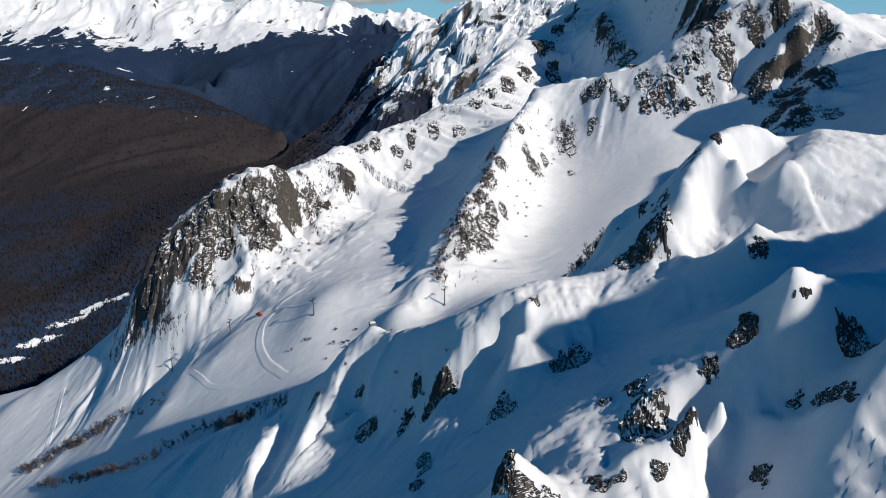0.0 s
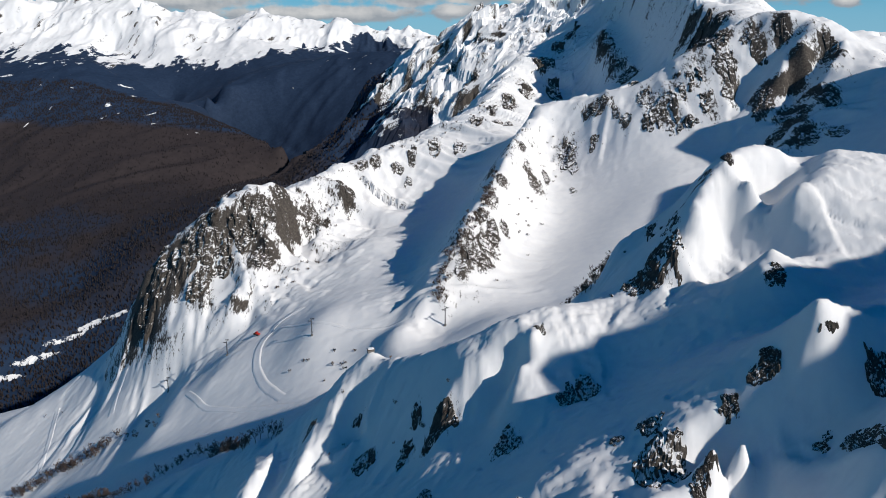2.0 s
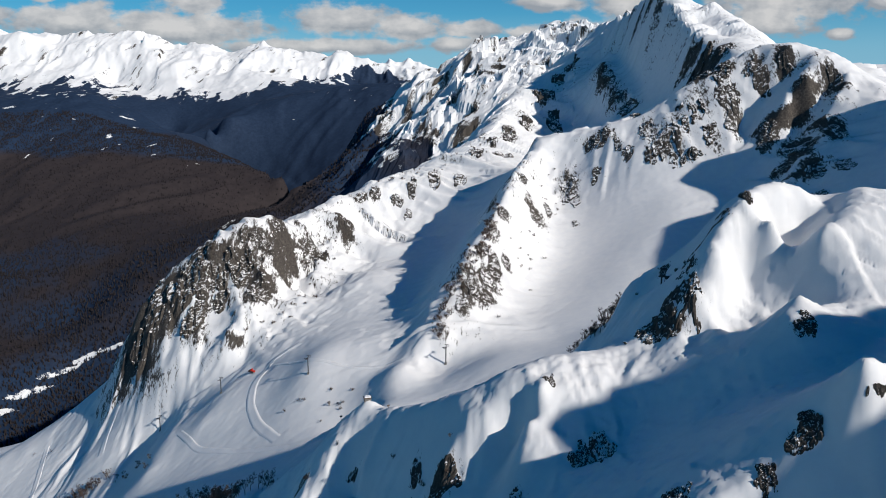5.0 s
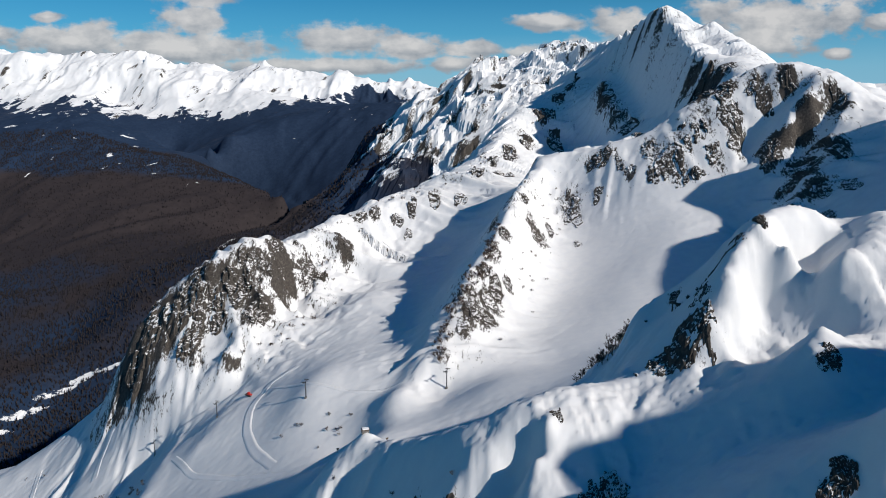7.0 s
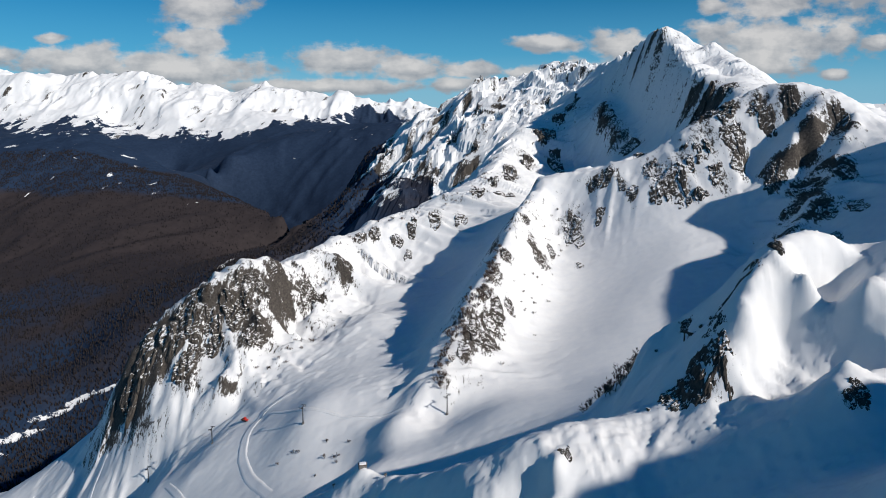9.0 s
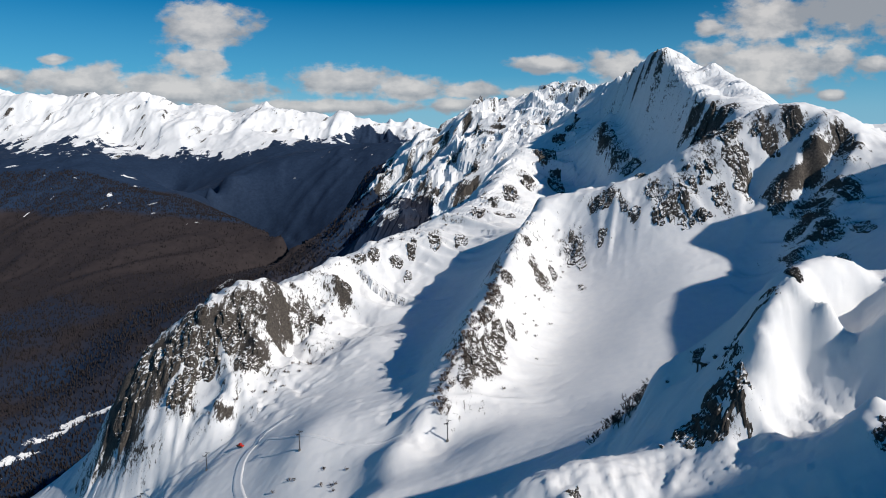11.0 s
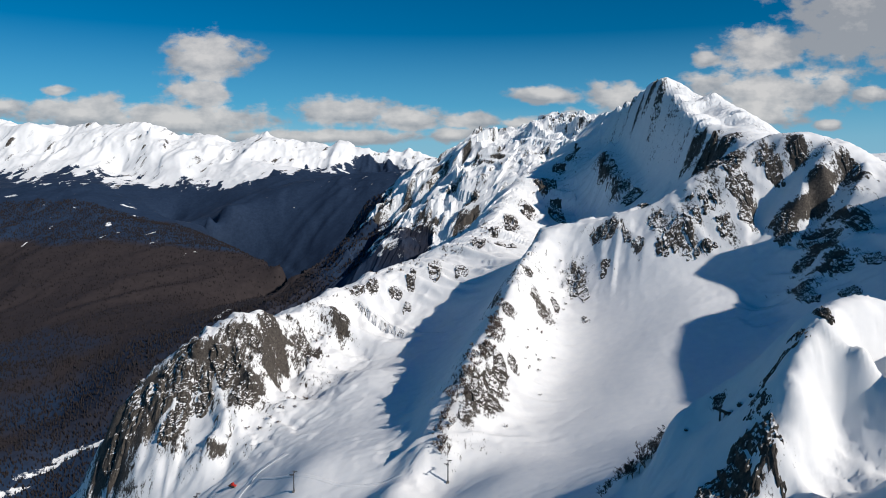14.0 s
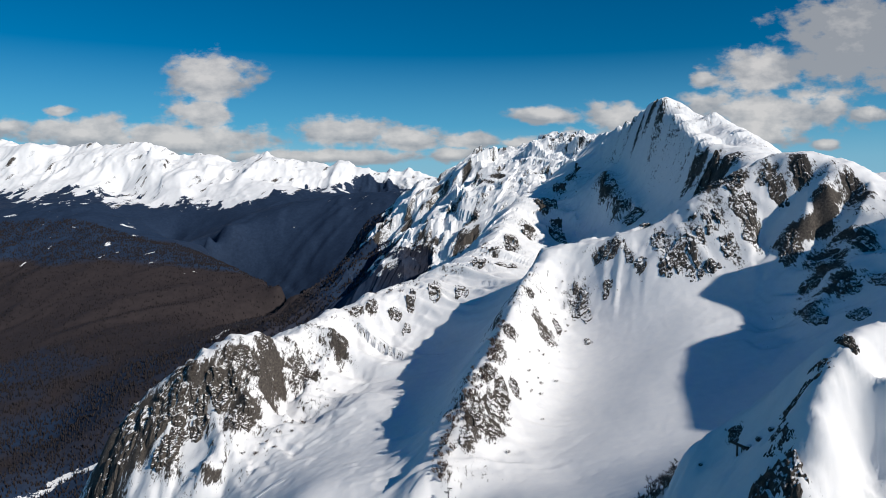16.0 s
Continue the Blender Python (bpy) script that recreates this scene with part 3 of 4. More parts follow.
def rocky(x, y):
    """How near a place is to one of the outcrops."""
    out = np.zeros(np.shape(x))
    for rows in (ROCKS_NEAR, ROCKS_NEAR_MORE, ROCKS_NEAR_REST, ROCKS_C, ROCKS_C_MORE, ROCKS_A, ROCKS_A_MORE, ROCKS_B, ROCKS_PEAK):
        for rx, ry, a, b, _ in rows:
            live = (np.abs(x - rx) < 3 * a) & (np.abs(y - ry) < 3 * b)
            if live.any():
                d = np.hypot((x[live] - rx) / a, (y[live] - ry) / b)
                out[live] = np.maximum(out[live], step(2.6, 0.8, d))
    return out


def land(x, y):
    """Height, roughness and remoteness at places in plan."""
    z, near = base_land(x, y)
    away = np.hypot(x, y)
    far = step(1300, 1700, away)
    hill = np.clip((away - 60) / 600, 0.08, 1.0)
    rough = np.exp(-near / (40 * hill + 2))
    for k, (name, size, height, reach) in enumerate(RIBS):
        z = z + ribs(x, y, name, size, height, reach, 5 + k * 3)
    wx, wy = x + 10 * fbm(x, y, 28, 3, 91), y + 10 * fbm(x, y, 28, 3, 92)
    high = step(880, 960, y)
    z = z + rough * hill * (0.3 + 0.7 * step(200, 420, away)) * (1 - far) * (0.4 + 0.6 * step(40, -60, x)) * (4.2 * ridged(wx, wy, 42, 4, 3, 0.45) - 1.2 + 3.6 * shards(wx, wy, 30, 5) + 2.0 * shards(wx + 5, wy, 12, 6) + 0.9 * shards(wx, wy + 3, 5, 7))
    z = z + high * (1 - far) * (2.5 * shards(wx * 0.9 + wy * 0.4, wy * 0.9 - wx * 0.4, 60, 15) + 3 * ridged(wx, wy, 60, 5, 19))
    z = z + (1 - rough) * hill * (1.1 * fbm(x, y, 70, 3, 5) + 0.25 * fbm(x, y, 14, 2, 6)) * (1 - far)
    wx, wy = x + 40 * fbm(x, y, 110, 3, 93), y + 40 * fbm(x, y, 110, 3, 94)
    steepland = step(3200, 2400, y) * step(-20, 200, z)
    z = z + far * (7 + 12 * step(0, 300, z) * step(4100, 3600, y)) * ridged(wx, wy, 150, 6, 11, 0.55) + far * steepland * (12 * ridged(wx, wy, 210, 6, 12, 0.6) + 18 * shards(wx, wy, 130, 25) + 8 * shards(wx, wy, 50, 26) - 4)
    z = z + far * step(3900, 4300, y) * (3 * shards(wx, wy, 120, 35) + 16 * ridged(wx * 0.8 + wy * 0.3, wy * 0.7, 300, 6, 36, 0.52))
    return z, rough, far


# ---- materials ----
def fresh(name):
    m = bpy.data.materials.new(name)
    m.use_nodes = True
    nt = m.node_tree
    return m, nt, nt.nodes["Principled BSDF"]


def noise_node(nt, scale, detail=6, rough=0.6, coord=None):
    n = nt.nodes.new("ShaderNodeTexNoise")
    n.inputs["Scale"].default_value, n.inputs["Detail"].default_value, n.inputs["Roughness"].default_value = scale, detail, rough
    if coord is None:
        coord = nt.nodes.new("ShaderNodeNewGeometry").outputs["Position"]
    link(nt, coord, n.inputs["Vector"])
    return n.outputs["Fac"]


def ramp(nt, fac, stops):
    n = nt.nodes.new("ShaderNodeValToRGB")
    while len(n.color_ramp.elements) < len(stops):
        n.color_ramp.elements.new(0.5)
    for e, (p, c) in zip(n.color_ramp.elements, stops):
        e.position, e.color = p, (*c, 1) if len(c) == 3 else c
    link(nt, fac, n.inputs[0])
    return n.outputs[0]


def mix(nt, fac, a, b):
    n = nt.nodes.new("ShaderNodeMix")
    n.data_type = "RGBA"
    for s, v in ((n.inputs[0], fac), (n.inputs[6], a), (n.inputs[7], b)):
        if isinstance(v, (int, float)):
            s.default_value = v
        elif isinstance(v, tuple):
            s.default_value = (*v, 1)
        else:
            link(nt, v, s)
    return n.outputs[2]


def land_material():
    m, nt, bsdf = fresh("snow_and_rock")
    rock = nt.nodes.new("ShaderNodeAttribute")
    rock.attribute_name = "rock"
    wood = nt.nodes.new("ShaderNodeAttribute")
    wood.attribute_name = "wood"
    flow = nt.nodes.new("ShaderNodeMapping")
    flow.inputs["Scale"].default_value = (1.0, 0.3, 0.4)
    link(nt, nt.nodes.new("ShaderNodeNewGeometry").outputs["Position"], flow.inputs[0])
    streak = flow.outputs[0]
    snow = ramp(nt, noise_node(nt, 0.15), [(0.3, (0.77, 0.78, 0.8)), (0.7, (0.84, 0.84, 0.84))])
    stone = ramp(nt, noise_node(nt, 0.6, 8, 0.7), [(0.3, (0.022, 0.019, 0.017)), (0.55, (0.08, 0.07, 0.062)), (0.8, (0.17, 0.15, 0.13))])
    pine_haze = nt.nodes.new("ShaderNodeAttribute")
    pine_haze.attribute_name = "pine_haze"
    bare = ramp(nt, noise_node(nt, 0.05, 10, 0.75), [(0.3, (0.024, 0.020, 0.022)), (0.7, (0.041, 0.033, 0.035))])
    # conifer ground; the valley's blue distance haze is painted into this dark colour
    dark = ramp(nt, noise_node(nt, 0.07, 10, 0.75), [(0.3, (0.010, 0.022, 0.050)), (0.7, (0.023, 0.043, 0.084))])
    which = math_node(nt, "ADD", pine_haze.outputs["Fac"], math_node(nt, "MULTIPLY", math_node(nt, "SUBTRACT", noise_node(nt, 0.012, 8, 0.7), 0.5), 1.2))
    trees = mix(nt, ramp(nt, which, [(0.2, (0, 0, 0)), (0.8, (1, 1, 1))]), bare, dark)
    edge = math_node(nt, "ADD", rock.outputs["Fac"], math_node(nt, "MULTIPLY", math_node(nt, "SUBTRACT", noise_node(nt, 0.42, 10, 0.82, streak), 0.5), 1.9))
    edge = ramp(nt, edge, [(0.48, (0, 0, 0)), (0.54, (1, 1, 1))])
    col = mix(nt, edge, snow, stone)
    wedge = math_node(nt, "ADD", wood.outputs["Fac"], math_node(nt, "MULTIPLY", math_node(nt, "SUBTRACT", noise_node(nt, 0.045, 8, 0.75), 0.5), 1.6))
    wedge = ramp(nt, wedge, [(0.47, (0, 0, 0)), (0.55, (1, 1, 1))])
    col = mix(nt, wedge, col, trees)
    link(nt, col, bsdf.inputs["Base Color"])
    bsdf.inputs["Roughness"].default_value = 0.8
    bsdf.inputs["Specular IOR Level"].default_value = 0.15
    bump = nt.nodes.new("ShaderNodeBump")
    bump.inputs["Distance"].default_value, bump.inputs["Strength"].default_value = 1.0, 0.06
    link(nt, noise_node(nt, 0.2, 12, 0.62, streak), bump.inputs["Height"])
    link(nt, bump.outputs[0], bsdf.inputs["Normal"])
    return m


LAND = land_material()


# glades of snow in the woods: place, half length, half width, lean in degrees
GLADES = ((-752, 1387, 45, 12, 30), (-790, 1350, 50, 10, 35), (-830, 1295, 55, 11, 30), (-860, 1250, 40, 10, 20), (-700, 1400, 30, 9, 10))
STREAKS = ((-1370, 3080, 39, 16, 10), (-1301, 3003, 14, 26, 0), (-1141, 2753, 9, 48, -25), (-1316, 2782, 11, 24, 0), (-1285, 2674, 4, 37, 0), (-1253, 2730, 9, 19, 0), (-943, 2592, 10, 14, 0), (-1532, 2764, 7, 24, 0), (-1572, 2651, 6, 19, 0), (-1867, 3075, 54, 11, 0), (-1788, 3221, 21, 11, 0), (-1516, 2915, 14, 10, 0), (-1097, 2677, 6, 28, -20), (-916, 2615, 10, 9, 0), (-1636, 3249, 21, 11, 0))


def glade(x, y, rows):
    out = np.zeros(np.shape(x))
    for gx, gy, a, b, lean in rows:
        c, s = math.cos(radians(lean)), math.sin(radians(lean))
        u, v = ((x - gx) * c + (y - gy) * s) / a, (-(x - gx) * s + (y - gy) * c) / b
        out = np.maximum(out, step(1.5, 0.5, np.hypot(u, v)))
    return out


def wooded(x, y, z, far):
    """How wooded the ground is, and how much of it is conifers coloured with blue haze."""
    line = 120 + np.clip(y - 2000, 0, 1800) * 0.11 + (70 * step(-1500, -500, x) - 95) * step(3800, 4200, y)
    near_line = step(3100, 2600, y)
    wood = far * step(60, -60, z - line - 40 * near_line + 100 * fbm(x, y, 420, 5, 21, 0.6) + 110 * step(3700, 4100, y) * fbm(x + 0.3 * y, y * 0.4, 170, 4, 24, 0.6) + 70 * step(3700, 4100, y) * fbm(x, y * 0.6, 40, 3, 27, 0.6) + 110 * near_line * fbm(x + 0.4 * y, y * 0.5, 90, 4, 23, 0.6)) + (1 - far) * step(-130, -230, z) * step(750, 1000, y)
    spots = step(0.36, 0.6, fbm(x, y, 30, 3, 61)) * step(-20, 140, z) * (y < 3900)
    wood = np.clip(wood, 0, 1) * (1 - 0.55 * np.maximum(glade(x, y, GLADES), np.maximum(glade(x, y, STREAKS), 0.7 * spots)))
    pine_haze = step(-0.15, 0.35, fbm(x, y, 600, 3, 31) + np.clip((z + 5) / 90, -0.7, 1.0) * step(1700, 2300, y) + 0.8 * step(-1200, -900, x) * step(2500, 3000, y) + 0.8 * step(1750, 1300, np.hypot(x, y)) + 1.2 * step(3150, 3500, y))
    return wood, pine_haze


def cover(x, y):
    z, _, far = land(x, y)
    return z, *wooded(x, y, z, far)


def sheet(name, x0, x1, y0, y1, size, label, smooth=True):
    """One stretch of land between the given sides, as an even net."""
    nx, ny = int(round((x1 - x0) / size)) + 1, int(round((y1 - y0) / size)) + 1
    x, y = np.meshgrid(np.linspace(x0, x1, nx), np.linspace(y0, y1, ny))
    z, rough, far = land(x, y)
    gy, gx = np.gradient(z, (y1 - y0) / (ny - 1), (x1 - x0) / (nx - 1))
    steep = np.hypot(gx, gy)
    mid = step(240, 330, y)
    rock = 0.36 * (1 - 0.9 * step(880, 960, y)) * step(2.0 - 0.8 * mid, 3.4 - 1.1 * mid, steep) + 0.42 * rough * mid - 0.06 + 0.3 * fbm(x, y, 34, 4, 77) + 0.22 * rough * mid * fbm(x * 1.4 + y * 0.5, y * 0.7, 9, 3, 76) + far * step(4000, 3200, y) * (0.4 * step(0.5, 1.1, steep) + 0.06 + 0.7 * fbm(x * 1.3 - y * 0.5, y * 0.6, 32, 4, 78, 0.65)) + far * step(3200, 4000, y) * (0.3 * step(0.9, 1.6, steep) + 0.04 + 1.0 * fbm(x * 1.2 - y * 0.4, y * 0.5, 48, 4, 79, 0.65)) + 0.36 * rocky(x, y)
    wood, pine_haze = wooded(x, y, z, far)
    me = bpy.data.meshes.new(name)
    v = np.stack([x, y, z], -1).reshape(-1, 3)
    i = np.arange(nx * ny).reshape(ny, nx)
    f = np.stack([i[:-1, :-1], i[:-1, 1:], i[1:, 1:], i[1:, :-1]], -1).reshape(-1, 4)
    me.vertices.add(len(v)), me.loops.add(f.size), me.polygons.add(len(f))
    me.vertices.foreach_set("co", v.astype(np.float32).ravel())
    me.loops.foreach_set("vertex_index", f.astype(np.int32).ravel())
    me.polygons.foreach_set("loop_start", np.arange(0, f.size, 4, dtype=np.int32))
    me.polygons.foreach_set("use_smooth", np.full(len(f), smooth))
    for key, val in (("rock", rock), ("wood", np.clip(wood, 0, 1)), ("pine_haze", pine_haze)):
        me.attributes.new(key, "FLOAT", "POINT").data.foreach_set("value", val.astype(np.float32).ravel())
    me.update(), me.validate()
    me.materials.append(LAND)
    return tagged(new(name, me), label, "mountain", kind="structure")


sheet("ground", -150, 170, 30, 262, 0.7, "steep snow slope with rocky ribs below the ridge")
sheet("ground_massif", -660, 460, 260, 902, 1.9, "snow-covered rocky mountain ridge with wide open bowls")
sheet("ground_peak", -1000, 1000, 900, 1500, 3.6, "snow-covered mountain peak with dark crags", False)
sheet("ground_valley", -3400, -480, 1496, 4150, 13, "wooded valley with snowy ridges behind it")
sheet("ground_rugged", -482, 900, 1496, 2802, 5.5, "rugged snowy mountain with rock and tree streaks", False)
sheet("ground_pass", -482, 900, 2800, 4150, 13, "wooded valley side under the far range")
sheet("ground_back", 898, 2800, 1496, 4150, 20, "snow slopes far behind the summit")
sheet("ground_range", -3900, 900, 4146, 4900, 8, "snow-covered mountain range far behind the valley")
sheet("ground_horizon", 898, 3900, 4146, 4900, 16, "snowy mountains far away")
sheet("ground_east", 168, 700, -500, 262, 6, "snow slope rising beside the ridge")
sheet("ground_west", -900, -148, -500, 262, 8, "snow slope falling to the valley")
sheet("ground_behind", -150, 170, -500, 32, 5, "snow slope under the flight path")
sheet("ground_low", -1600, -658, 260, 902, 5, "valley side below the ridge")
sheet("ground_side", 458, 1400, 260, 902, 8, "snow slopes beside the summit")
sheet("ground_far_side", -2200, -998, 900, 1500, 7, "wooded valley side")
sheet("ground_far_bank", 998, 2200, 900, 1500, 10, "snow slopes behind the summit")


# ---- more materials ----
def simple(name, colour, rough=0.6, metal=0.0, grain=3.0, vary=0.25):
    m, nt, bsdf = fresh(name)
    lo, hi = tuple(c * (1 - vary) for c in colour), tuple(min(1, c * (1 + vary)) for c in colour)
    coord = nt.nodes.new("ShaderNodeTexCoord").outputs["Object"]
    link(nt, ramp(nt, noise_node(nt, grain, 6, 0.65, coord), [(0.3, lo), (0.7, hi)]), bsdf.inputs["Base Color"])
    bsdf.inputs["Roughness"].default_value, bsdf.inputs["Metallic"].default_value = rough, metal
    return m


def crag_material():
    """Dark bedded rock with snow lying on its flatter faces."""
    m, nt, bsdf = fresh("crag_rock")
    stone = ramp(nt, noise_node(nt, 0.5, 9, 0.75), [(0.3, (0.022, 0.019, 0.017)), (0.55, (0.075, 0.066, 0.058)), (0.8, (0.17, 0.15, 0.13))])
    geo = nt.nodes.new("ShaderNodeNewGeometry")
    up = nt.nodes.new("ShaderNodeSeparateXYZ")
    link(nt, geo.outputs["Normal"], up.inputs[0])
    lie = math_node(nt, "ADD", up.outputs[2], math_node(nt, "MULTIPLY", math_node(nt, "SUBTRACT", noise_node(nt, 0.35, 8, 0.62), 0.5), 1.3))
    white = ramp(nt, lie, [(0.68, (0, 0, 0)), (0.78, (1, 1, 1))])
    link(nt, mix(nt, white, stone, (0.8, 0.8, 0.81)), bsdf.inputs["Base Color"])
    bsdf.inputs["Roughness"].default_value, bsdf.inputs["Specular IOR Level"].default_value = 0.85, 0.2
    bump = nt.nodes.new("ShaderNodeBump")
    bump.inputs["Distance"].default_value, bump.inputs["Strength"].default_value = 0.6, 0.7
    link(nt, noise_node(nt, 1.6, 8, 0.75), bump.inputs["Height"])
    link(nt, bump.outputs[0], bsdf.inputs["Normal"])
    return m


CRAG = crag_material()
PISTE = simple("groomed_snow", (0.84, 0.84, 0.85), 0.7, 0, 0.4, 0.02)
CAP = simple("snow_cap", (0.82, 0.82, 0.83), 0.8, 0, 0.8, 0.03)
BARK = simple("bark", (0.10, 0.075, 0.06), 0.9, 0, 2.0, 0.4)
TWIG = simple("twig", (0.085, 0.058, 0.047), 0.9, 0, 1.0, 0.35)
STEEL = simple("grey_steel", (0.16, 0.16, 0.17), 0.45, 0.7, 2.0, 0.2)
RUST = simple("rusty_steel", (0.09, 0.07, 0.06), 0.7, 0.4, 2.0, 0.35)
RED = simple("red_paint", (0.5, 0.03, 0.02), 0.4, 0, 2.0, 0.15)
RUBBER = simple("track_rubber", (0.02, 0.02, 0.02), 0.8, 0, 4.0, 0.2)
GLASS = simple("dark_glass", (0.02, 0.025, 0.03), 0.1, 0, 1.0, 0.1)
TIMBER = simple("weathered_timber", (0.12, 0.09, 0.07), 0.85, 0, 5.0, 0.35)
STONE = simple("dry_stone", (0.16, 0.15, 0.14), 0.9, 0, 2.5, 0.35)


def height(x, y):
    return float(land(np.array([float(x)]), np.array([float(y)]))[0][0])


def mesh_of(name, v, f, material, smooth=False):
    me = bpy.data.meshes.new(name)
    me.from_pydata([tuple(p) for p in v], [], f)
    me.materials.append(material)
    if smooth:
        me.polygons.foreach_set("use_smooth", np.ones(len(me.polygons), bool))
    me.update()
    return me


def part(name, me, parent, label="", m=None):
    ob = new(name, me)
    ob.parent = parent
    if m is not None:
        ob.matrix_basis = m
    return tagged(ob, label) if label else ob


def tube(v, f, a, b, ra, rb, sides=4):
    """Adds a tapered limb from a to b to vertices v and faces f."""
    a, b = Vector(a), Vector(b)
    d = (b - a).normalized()
    e = d.orthogonal().normalized()
    g = d.cross(e)
    n = len(v)
    for p, r in ((a, ra), (b, rb)):
        for i in range(sides):
            t = 2 * math.pi * i / sides
            v.append(tuple(p + (e * math.cos(t) + g * math.sin(t)) * r))
    for i in range(sides):
        j = (i + 1) % sides
        f.append((n + i, n + j, n + sides + j, n + sides + i))
    f.append(tuple(n + sides + i for i in range(sides)))
    f.append(tuple(n + sides - 1 - i for i in range(sides)))


def box(v, f, x0, x1, y0, y1, z0, z1, bevel=0.0):
    """Adds a box with chamfered upright and top edges."""
    n, b = len(v), bevel
    for z, i in ((z0, 0.0), (z1 - b, 0.0), (z1, b)):
        for x, y in ((x0 + b + i, y0 + i), (x1 - b - i, y0 + i), (x1 - i, y0 + b + i), (x1 - i, y1 - b - i), (x1 - b - i, y1 - i), (x0 + b + i, y1 - i), (x0 + i, y1 - b - i), (x0 + i, y0 + b + i)):
            v.append((x, y, z))
    for k in (0, 8):
        for i in range(8):
            j = (i + 1) % 8
            f.append((n + k + i, n + k + j, n + k + 8 + j, n + k + 8 + i))
    f.append(tuple(n + 16 + i for i in range(8)))
    f.append(tuple(n + 7 - i for i in range(8)))


# ---- rock outcrops ----
def outcrop(x0, y0, rx, ry, proud, seed, label, group):
    """A broken crag that stands out of the slope and follows it."""
    n = 38 if rx < 6 else 46
    jag = 0.32 if rx < 6 else 0.6
    u, v = np.meshgrid(np.linspace(-1.6, 1.6, n), np.linspace(-1.6, 1.6, n))
    x, y = x0 + u * rx, y0 + v * ry
    size = max(rx, ry)
    z = land(x, y)[0]
    r = 0.9 * np.hypot(u, v) + 1.1 * fbm(x + 0.3 * y, y * 0.6 - 0.3 * x, size * 0.9, 4, seed, 0.6)
    profile = 1 - np.clip(r, 0, 1.6) ** 2
    rise = step(-0.05, 0.3, profile)
    broken = shards(x + fbm(x, y, size * 0.5, 2, seed + 3) * size * 0.3, y * 0.8 - z * 0.5, size * (0.34 if rx < 6 else 0.45), seed) + 0.4 * shards(x, y, size * 0.2, seed + 9)
    off = proud * 0.55 * (rise * (0.62 - 0.5 * jag + jag * broken) + 0.1 * profile) - (1 - rise) * (0.2 * proud + 0.3)
    px, py = x - 0.15 * proud * broken * rise, y - 0.75 * jag * proud * rise * np.clip(broken + 0.4, 0, 1)
    pts = np.stack([px - x0, py - y0, z + off], -1).reshape(-1, 3)
    base = float(pts[:, 2].mean())
    pts[:, 2] -= base
    i = np.arange(n * n).reshape(n, n)
    quads = np.stack([i[:-1, :-1], i[:-1, 1:], i[1:, 1:], i[1:, :-1]], -1).reshape(-1, 4)
    ob = new("rock_outcrop", mesh_of("rock_outcrop", pts, quads.tolist(), CRAG))
    ob.location = (x0, y0, base)
    return tagged(ob, label, "rock", group)


def all_rocks():
    sets = (
        (ROCKS_NEAR + ROCKS_NEAR_MORE + ROCKS_NEAR_REST, "dark jagged rock breaking through the shaded snow slope", "rocks on the near slope"),
        (ROCKS_C + ROCKS_C_MORE, "dark brown crag on the sunlit snow face", "crags under the summit ridge"),
        (ROCKS_A + ROCKS_A_MORE, "grey snow-dusted cliff rock on the ridge crest", "cliffs of the long ridge"),
        (ROCKS_B, "dark rock on the spur between the two bowls", "rocks of the spur"),
        (ROCKS_PEAK, "dark rock band in the shaded face of the peak", "rocks of the peak"),
    )
    k = 0
    for rows, label, group in sets:
        for row in rows:
            k += 1
            outcrop(*row, 100 + k * 7, label, group)


all_rocks()


# ---- groomed ski tracks ----
def piste(line, width, label):
    """A rolled strip of snow that follows the ground."""
    pts = np.array(dense([(*p, 0) for p in line], 3.0))[:, :2]
    for _ in range(6):
        pts[1:-1] = (pts[:-2] + 2 * pts[1:-1] + pts[2:]) / 4
    d = np.gradient(pts, axis=0)
    side = np.stack([-d[:, 1], d[:, 0]], -1) / np.hypot(d[:, 0], d[:, 1])[:, None]
    cols, lift = np.array([-0.6, -0.5, -0.25, 0.25, 0.5, 0.6]) * width, np.array([-0.8, 0.1, 0.02, 0.02, 0.1, -0.8])
    x, y = pts[:, :1] + side[:, :1] * cols, pts[:, 1:] + side[:, 1:] * cols
    z = land(x, y)[0] + lift + 0.12
    n, k = len(pts), len(cols)
    i = np.arange(n * k).reshape(n, k)
    f = np.stack([i[:-1, :-1], i[:-1, 1:], i[1:, 1:], i[1:, :-1]], -1).reshape(-1, 4)
    return tagged(new("ski_track", mesh_of("ski_track", np.stack([x, y, z], -1).reshape(-1, 3), f.tolist(), PISTE, True)), label, "ski track", kind="structure")


piste(((-391, 639), (-383, 614), (-372, 581), (-364, 551)), 5.0, "groomed white ski track down the lower slope")
piste(((-294, 596), (-297, 588), (-297, 575), (-294, 557)), 5.5, "groomed ski track beside the rocky knoll")
piste(((-112, 530), (-134, 519), (-139, 490), (-136, 467), (-125, 444), (-106, 419)), 6.0, "curving groomed ski track round the snowy knoll")
piste(((-126, 507), (-92, 470), (-56, 447), (-19, 436)), 2.0, "narrow trodden track across the snow")
piste(((-195, 486), (-171, 455), (-138, 431), (-96, 404)), 4.0, "groomed track along the foot of the knoll")


